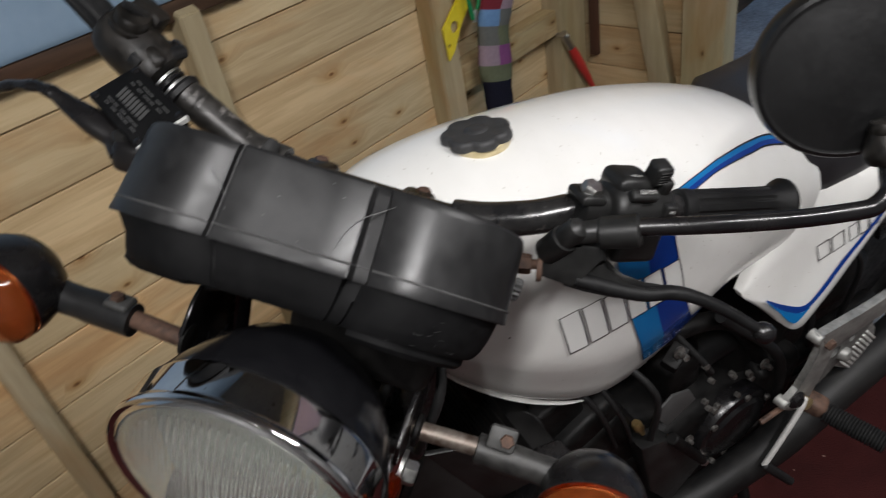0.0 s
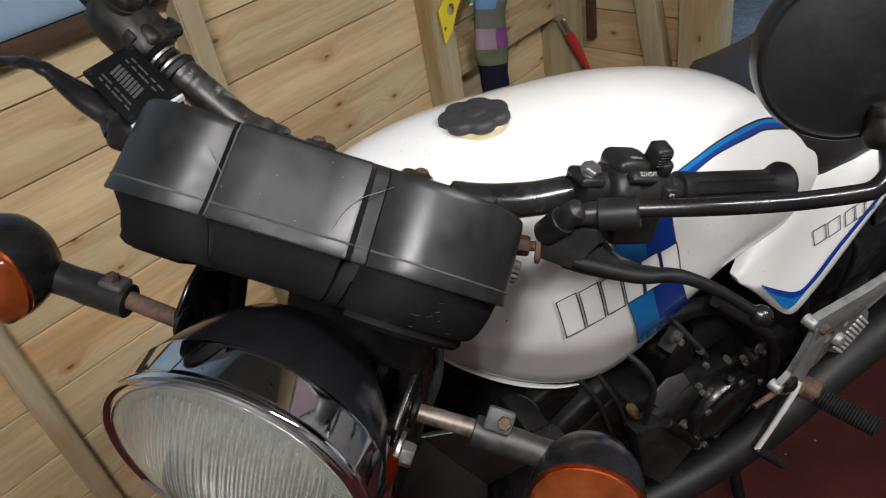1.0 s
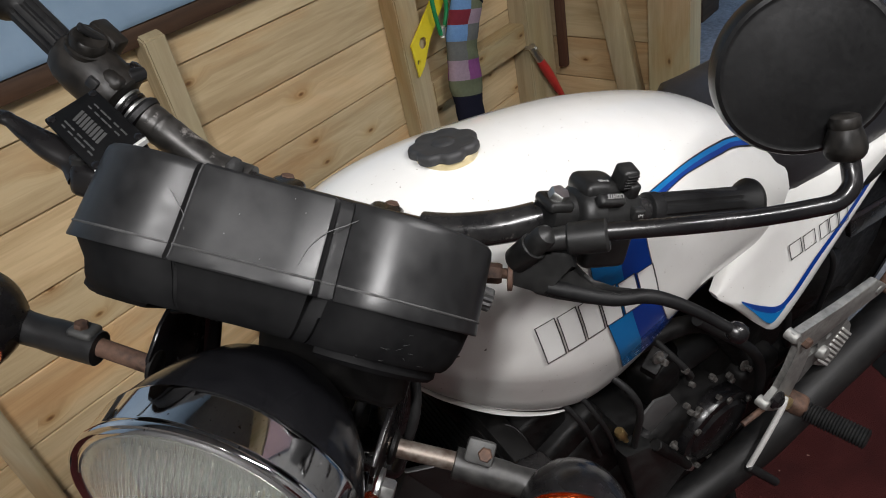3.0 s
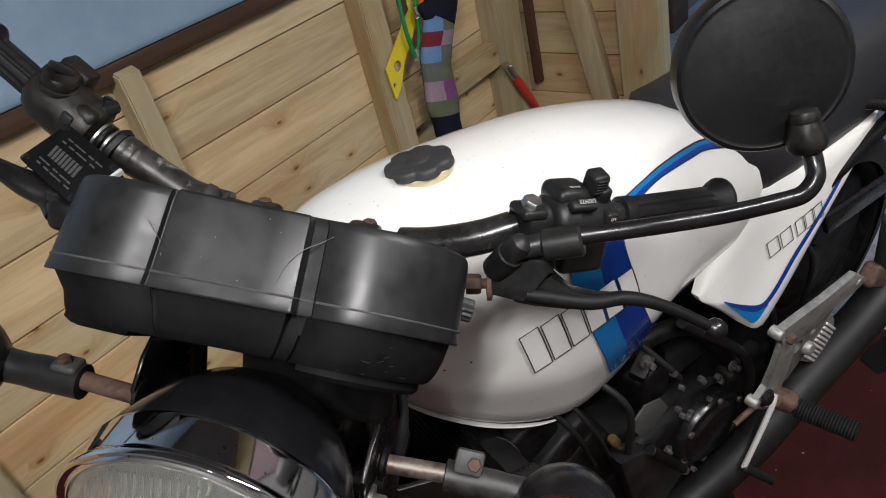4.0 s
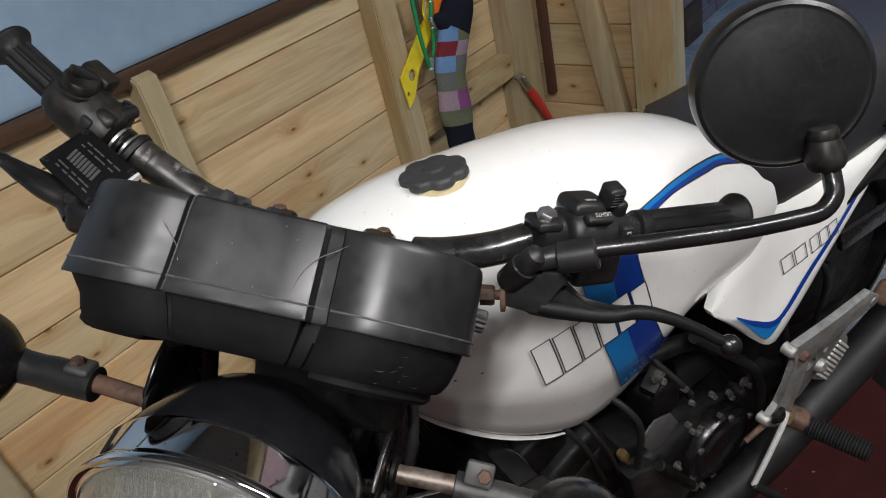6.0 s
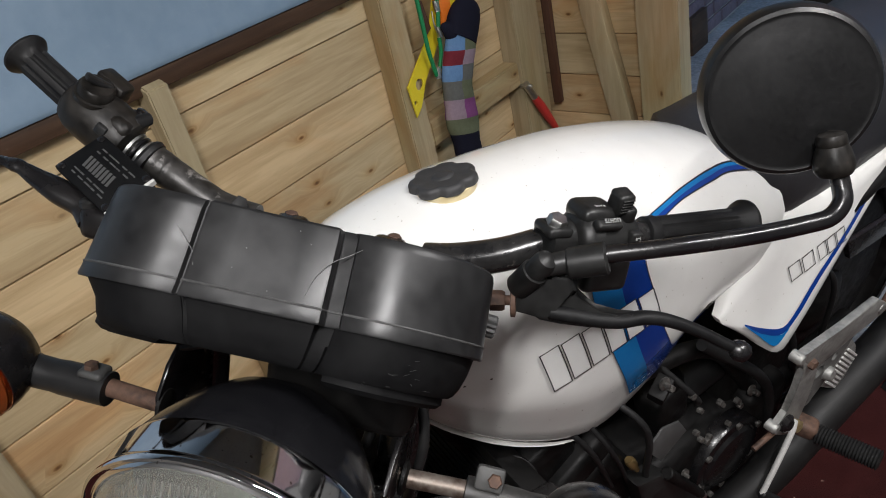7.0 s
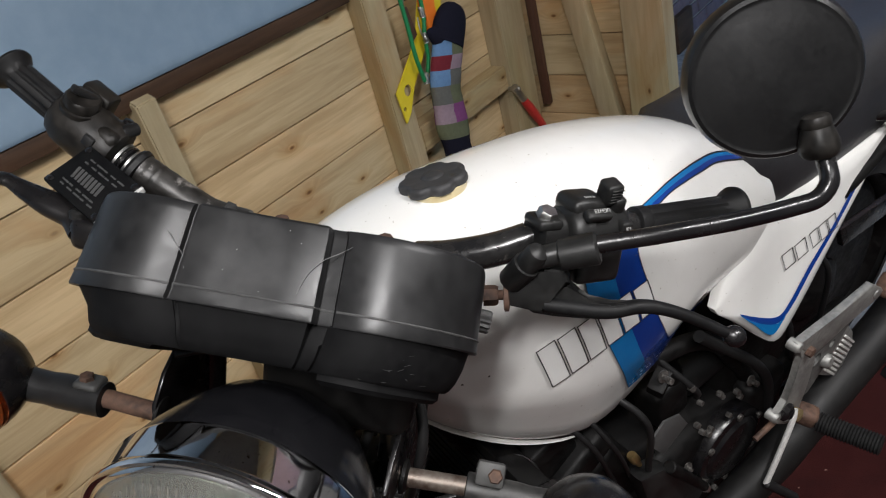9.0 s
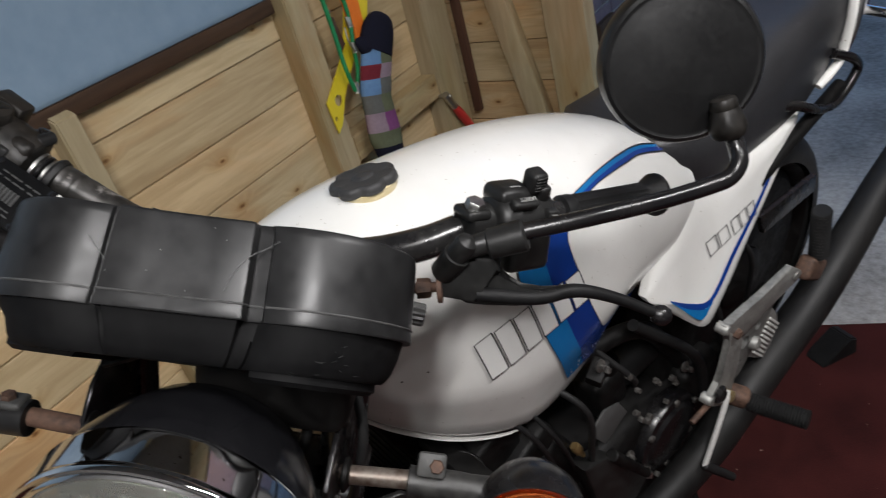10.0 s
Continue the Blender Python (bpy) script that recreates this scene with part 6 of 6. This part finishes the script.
for y, zt, w, h in ((0.80, -0.205, 0.095, 0.035), (0.86, -0.165, 0.100, 0.065), (0.92, -0.110, 0.102, 0.100), (0.98, -0.100, 0.096, 0.105), (1.03, -0.110, 0.078, 0.09)):
    pr = [(0, 0), (0.6, 0.02), (0.92, 0.15), (1.0, 0.5), (0.93, 0.85), (0.6, 1.0), (0, 1.0)]
    rr = [(w * p, zt - h * q) for p, q in pr]
    rings.append([Vector((x, y, z)) for x, z in rr + [(-x, z) for x, z in rr[-2:0:-1]]])
tail = bpart("tail_fairing", loft(tail_bm, rings), M_WHITE, "white tail fairing", angle=50)
bpart("tail_edge", tube(B(), [(0.100, 0.835, -0.238), (0.106, 0.862, -0.222), (0.108, 0.884, -0.203), (0.108, 0.893, -0.166), (0.106, 0.898, -0.130), (0.100, 0.908, -0.096)], 0.0085, 12, 6, 0.7), M_WHITE, "white side edge", tail)
bpart("tail_trim", tube(B(), [(0.104, 0.902, -0.205), (0.108, 0.914, -0.170), (0.107, 0.921, -0.130), (0.101, 0.930, -0.094)], 0.0070, 12, 6), M_CHROME, "bright chrome trim", tail)
bpart("tail_lamp", box(B(), -0.075, 0.075, 1.02, 1.06, -0.195, -0.135, 0.012, 3), M_RED, "red tail lamp", tail)
bpart("grab_rail", tube(B(), [(0.095, 0.70, -0.215), (0.112, 0.743, -0.228), (0.120, 0.780, -0.248), (0.120, 0.822, -0.2672), (0.120, 0.875, -0.2776), (0.120, 0.918, -0.259), (0.120, 0.9352, -0.2379), (0.118, 0.9063, -0.2107), (0.104, 0.856, -0.186)], 0.0085, 14, 8), M_PAINT, "black tubular grab rail")
for s in (1, -1):
    ri = bpart("rear_indicator_arm", rod(B(), (s * 0.08, 0.985, -0.160), (s * 0.150, 0.985, -0.160), 0.009, seg=14), M_CHROME, "chromed rear indicator stem")
    bpart("indicator_body", lathe(B(), (s * 0.185, 0.985, -0.160), (0, -1, 0), [(0.038, -0.02), (0.040, 0.0), (0.034, 0.02), (0.015, 0.032), (0.001, 0.034)], 28), M_PLASTIC, "", ri)
bpart("rear_mudguard", loft(B(), [[Vector((x, wheel_y + (0.33 + h) * math.cos(radians(100 + k * 4)), -0.675 + (0.33 + h) * math.sin(radians(100 + k * 4)))) for x, h in ((-0.07, 0.0), (-0.06, 0.015), (0, 0.02), (0.06, 0.015), (0.07, 0.0))] for k in range(14)], cap=False, loop=False), M_DIRTY, "black rear mudguard")
bpart("chain_guard", slab(B(), [(0.71, -0.437), (0.921, -0.459), (0.93, -0.502), (0.737, -0.49)], Matrix(((0, 0, 1, 0.086), (1, 0, 0, 0), (0, 1, 0, 0), (0, 0, 0, 1))), 0.012, 0.003), M_PAINT, "black chain guard")
bpart("battery_box", box(B(), -0.08, 0.075, 0.56, 0.72, -0.52, -0.27, 0.015, 3), M_DIRTY, "black battery box")
bpart("side_stand", rod(B(), (0.13, 0.45, -0.84), (0.245, 0.43, -1.022), 0.012, 0.010, 14), M_DIRTY, "black side stand")
# wheel chock on the carpet
bm = B()
loft(bm, [[Vector((x, y, z)) for y, z in ((-0.052, 0.0), (0.060, 0.0), (0.060, 0.050), (0.035, 0.062), (-0.030, 0.018))] for x in (-0.034, 0.034)])
bmesh.ops.bevel(bm, geom=list(bm.edges), offset=0.004, segments=2, affect="EDGES")
chock = tagged(finish("wheel_chock", bm, M_MATT), "small black plastic wedge lying on the red carpet", "wedge")
chock.matrix_world = pose(-0.100, 1.412, 0.0, 0, 0, -38) @ Matrix.Diagonal((0.85, 0.85, 0.85, 1))

# ---- things hung on the shed wall ----
NX = WX + 0.06


def hung(name, label, category, at):
    ob = new(name)
    ob.location = at
    tagged(ob, label, category)
    bpy.context.view_layer.update()
    return ob


def hpart(name, bm, material, ob, label="", angle=38):
    return finish(name, put(bm, ob.matrix_world.inverted()), material, ob, label, angle)


YZ = Matrix(((0, 0, 1, 0), (1, 0, 0, 0), (0, 1, 0, 0), (0, 0, 0, 1)))


square = hung("set_square", "yellow plastic set square with round holes hung on a nail", "tool", (NX, 1.22, 0.68))
outline = [(1.157, 0.682), (1.150, 0.760), (1.262, 0.850), (1.315, 0.95), (1.34, 1.03), (1.45, 1.03), (1.400, 0.93), (1.368, 0.872), (1.310, 0.84), (1.215, 0.752), (1.180, 0.700)]
hpart("blade", plate_with_holes(outline, [ring_pts(1.190, 0.752, 0.0135), ring_pts(1.164, 0.716, 0.0055, 14)], Matrix.Translation((NX - 0.004, 0, 0)) @ YZ, 0.004), M_YELLOW, square)
hpart("nail", rod(B(), (WX, 1.340, 0.985), (NX + 0.012, 1.340, 0.988), 0.002, seg=8), M_ZINC, square)
orange = hung("plastic_wedge", "orange plastic tool handle hanging over the set square", "tool", (NX, 1.33, 0.86))
hpart("handle", slab(B(), [(1.298, 0.856), (1.336, 0.850), (1.330, 0.90), (1.338, 0.95), (1.36, 1.04), (1.305, 1.05), (1.296, 0.96), (1.294, 0.90)], Matrix.Translation((NX + 0.004, 0, 0)) @ YZ, 0.016, 0.004), M_ORANGE_PLASTIC, orange)

cord = hung("bungee_cord", "green elastic luggage cord with wire hooks hanging from a nail", "cord", (NX, 1.24, 0.75))
hpart("cord", tube(B(), [(NX + 0.022, 1.205, 1.06), (NX + 0.022, 1.218, 0.985), (NX + 0.022, 1.222, 0.90), (NX + 0.022, 1.222, 0.82), (NX + 0.020, 1.233, 0.757)], 0.0052, 12, 8), M_GREEN, cord)
hpart("cord", tube(B(), [(NX + 0.022, 1.262, 1.06), (NX + 0.022, 1.285, 0.96), (NX + 0.022, 1.284, 0.90), (NX + 0.020, 1.272, 0.85), (NX + 0.014, 1.272, 0.80), (NX + 0.012, 1.258, 0.765)], 0.0050, 12, 8), M_GREEN, cord)
for y, z, dy in ((1.236, 0.762, 0.006), (1.283, 0.905, -0.002), (1.272, 0.848, 0.002)):
    coil = B()
    n = 90
    tube(coil, [(NX + 0.021 + 0.0062 * math.cos(k * 0.7), y + 0.0062 * math.sin(k * 0.7) + dy * k / n, z + 0.026 * k / n - 0.013) for k in range(n)], 0.0012, 6, 1)
    hpart("wire_whipping", coil, M_ZINC, cord)
hpart("hook", tube(B(), [(NX + 0.022, 1.262, 0.90), (NX + 0.026, 1.256, 0.87), (NX + 0.028, 1.262, 0.845), (NX + 0.024, 1.276, 0.842), (NX + 0.022, 1.280, 0.855)], 0.0018, 8, 6), M_ZINC, cord)
chain = hung("key_fob", "brown leather fob on a brass chain", "fob", (NX, 1.245, 0.85))
hpart("leather", slab(B(), [(1.228, 0.935), (1.246, 0.93), (1.257, 0.862), (1.240, 0.853), (1.228, 0.87)], Matrix.Translation((NX + 0.008, 0, 0)) @ YZ, 0.006, 0.002), M_STICK, chain)
for k in range(7):
    hpart("chain_link", lathe(B(), (NX + 0.012, 1.236 - k * 0.002, 0.945 + k * 0.013), (0.7 if k % 2 else 0.1, 0.7 if not k % 2 else 0.1, 0.1), [(0.0045, 0), (0.0062, 0.0012), (0.0045, 0.0024)], 12, closed=False), M_ALLOY, chain)


def sock():
    """A knitted sock of coloured squares, hung upside down with its toe uppermost."""
    ob = hung("knitted_sock", "multicoloured patchwork knitted sock with navy toe hung on the wall", "sock", (NX + 0.02, 1.30, 0.50))
    rows = ((0.470, 0), (0.593, 0), (0.633, 1), (0.681, 2), (0.725, 3), (0.759, 4), (0.789, 5), (0.826, 6))
    pairs = ((0, 0), (2, 2), (4, 5), (6, 2), (1, 6), (3, 4), (1, 2))
    mid = [(0.47, 1.276), (0.60, 1.275), (0.66, 1.280), (0.725, 1.288), (0.80, 1.326), (0.84, 1.345)]
    half = [(0.47, 0.045), (0.585, 0.047), (0.612, 0.056), (0.66, 0.053), (0.70, 0.049), (0.76, 0.053), (0.84, 0.050)]
    seg, sub_n = 32, 5
    bm = B()
    rings, owner = [], []
    for (z0, _), (z1, i) in zip(rows, rows[1:]):
        for k in range(sub_n):
            rings.append(z0 + (z1 - z0) * k / sub_n)
            owner.append(i)
    rings.append(rows[-1][0])
    loops = []
    for z in rings:
        w, c, d = lerp_table(half, z), lerp_table(mid, z), 0.024 + 0.0015 * math.sin(z * 130)
        loops.append([bm.verts.new((NX + 0.032 + d * math.cos(2 * math.pi * k / seg), c + w * math.sin(2 * math.pi * k / seg), z - 0.28 * w * math.sin(2 * math.pi * k / seg))) for k in range(seg)])
    for p, q, i in zip(loops, loops[1:], owner):
        for k in range(seg):
            f = bm.faces.new((p[k], p[(k + 1) % seg], q[(k + 1) % seg], q[k]))
            quarter = int(((k + 1) % seg) / (seg / 4))
            f.material_index = pairs[i][1] if quarter in (0, 2) else pairs[i][0]
    bm.faces.new(loops[0]).material_index = 0
    bm.faces.new(loops[-1]).material_index = 0
    hpart("leg", bm, M_SOCKS, ob, angle=70)
    toe = B()
    line = curve_points([(NX + 0.033, y, z) for y, z in ((1.330, 0.812), (1.345, 0.834), (1.362, 0.856), (1.380, 0.876), (1.393, 0.890))], 4)
    hoops = []
    for i, p in enumerate(line):
        f = i / (len(line) - 1)
        w = 0.057 * math.sqrt(max(0.004, 1 - max(0, (f - 0.25) / 0.75) ** 2.2))
        hoops.append([p + Vector((0.45 * w * math.cos(2 * math.pi * k / 28), 0.80 * w * math.sin(2 * math.pi * k / 28), -0.55 * w * math.sin(2 * math.pi * k / 28))) for k in range(28)])
    loft(toe, hoops)
    hpart("toe", toe, M_SOCKS[0], ob, "navy knitted toe", 70)
    heel = B()
    lathe(heel, (NX + 0.033, 1.318, 0.828), (0, -0.8, 0.6), [(0.032, -0.01), (0.033, 0.0), (0.027, 0.020), (0.017, 0.040), (0.007, 0.056), (0.001, 0.060)], 24)
    for v in heel.verts:
        v.co.x = NX + 0.033 + (v.co.x - NX - 0.033) * 0.6
    hpart("heel", heel, M_SOCKS[0], ob, "navy knitted heel", 70)
    return ob


sock()

# end wall: brown stick and red-handled tool
stick = tagged(finish("wooden_stick", put(box(B(), -0.013, 0.013, -0.010, 0.010, 0, 0.62, 0.004), pose(-1.098, WY - 0.02, 0.477, 0, 0.4, 0)), M_STICK), "dark brown wooden stick hung on the end wall", "stick")
ham = hung("hand_tool", "hand tool with a red handle hung on the corner post", "tool", (-1.106, 1.60, 0.58))
TX = -1.105
hpart("handle", tube(B(), [(TX, 1.620, 0.538), (TX, 1.650, 0.492), (TX, 1.700, 0.412), (TX, 1.722, 0.376)], lambda t: 0.0105 + 0.003 * math.sin(t * 5), 14, 6), M_REDTOOL, ham)
hpart("jaw", tube(B(), [(TX, 1.588, 0.590), (TX, 1.600, 0.570), (TX, 1.622, 0.536)], 0.0105, 14, 6), M_ZINC, ham)
hpart("pivot", rod(B(), (WX + 0.05, 1.594, 0.582), (TX + 0.015, 1.594, 0.582), 0.006, seg=14, edge=0.002), M_ZINC, ham)
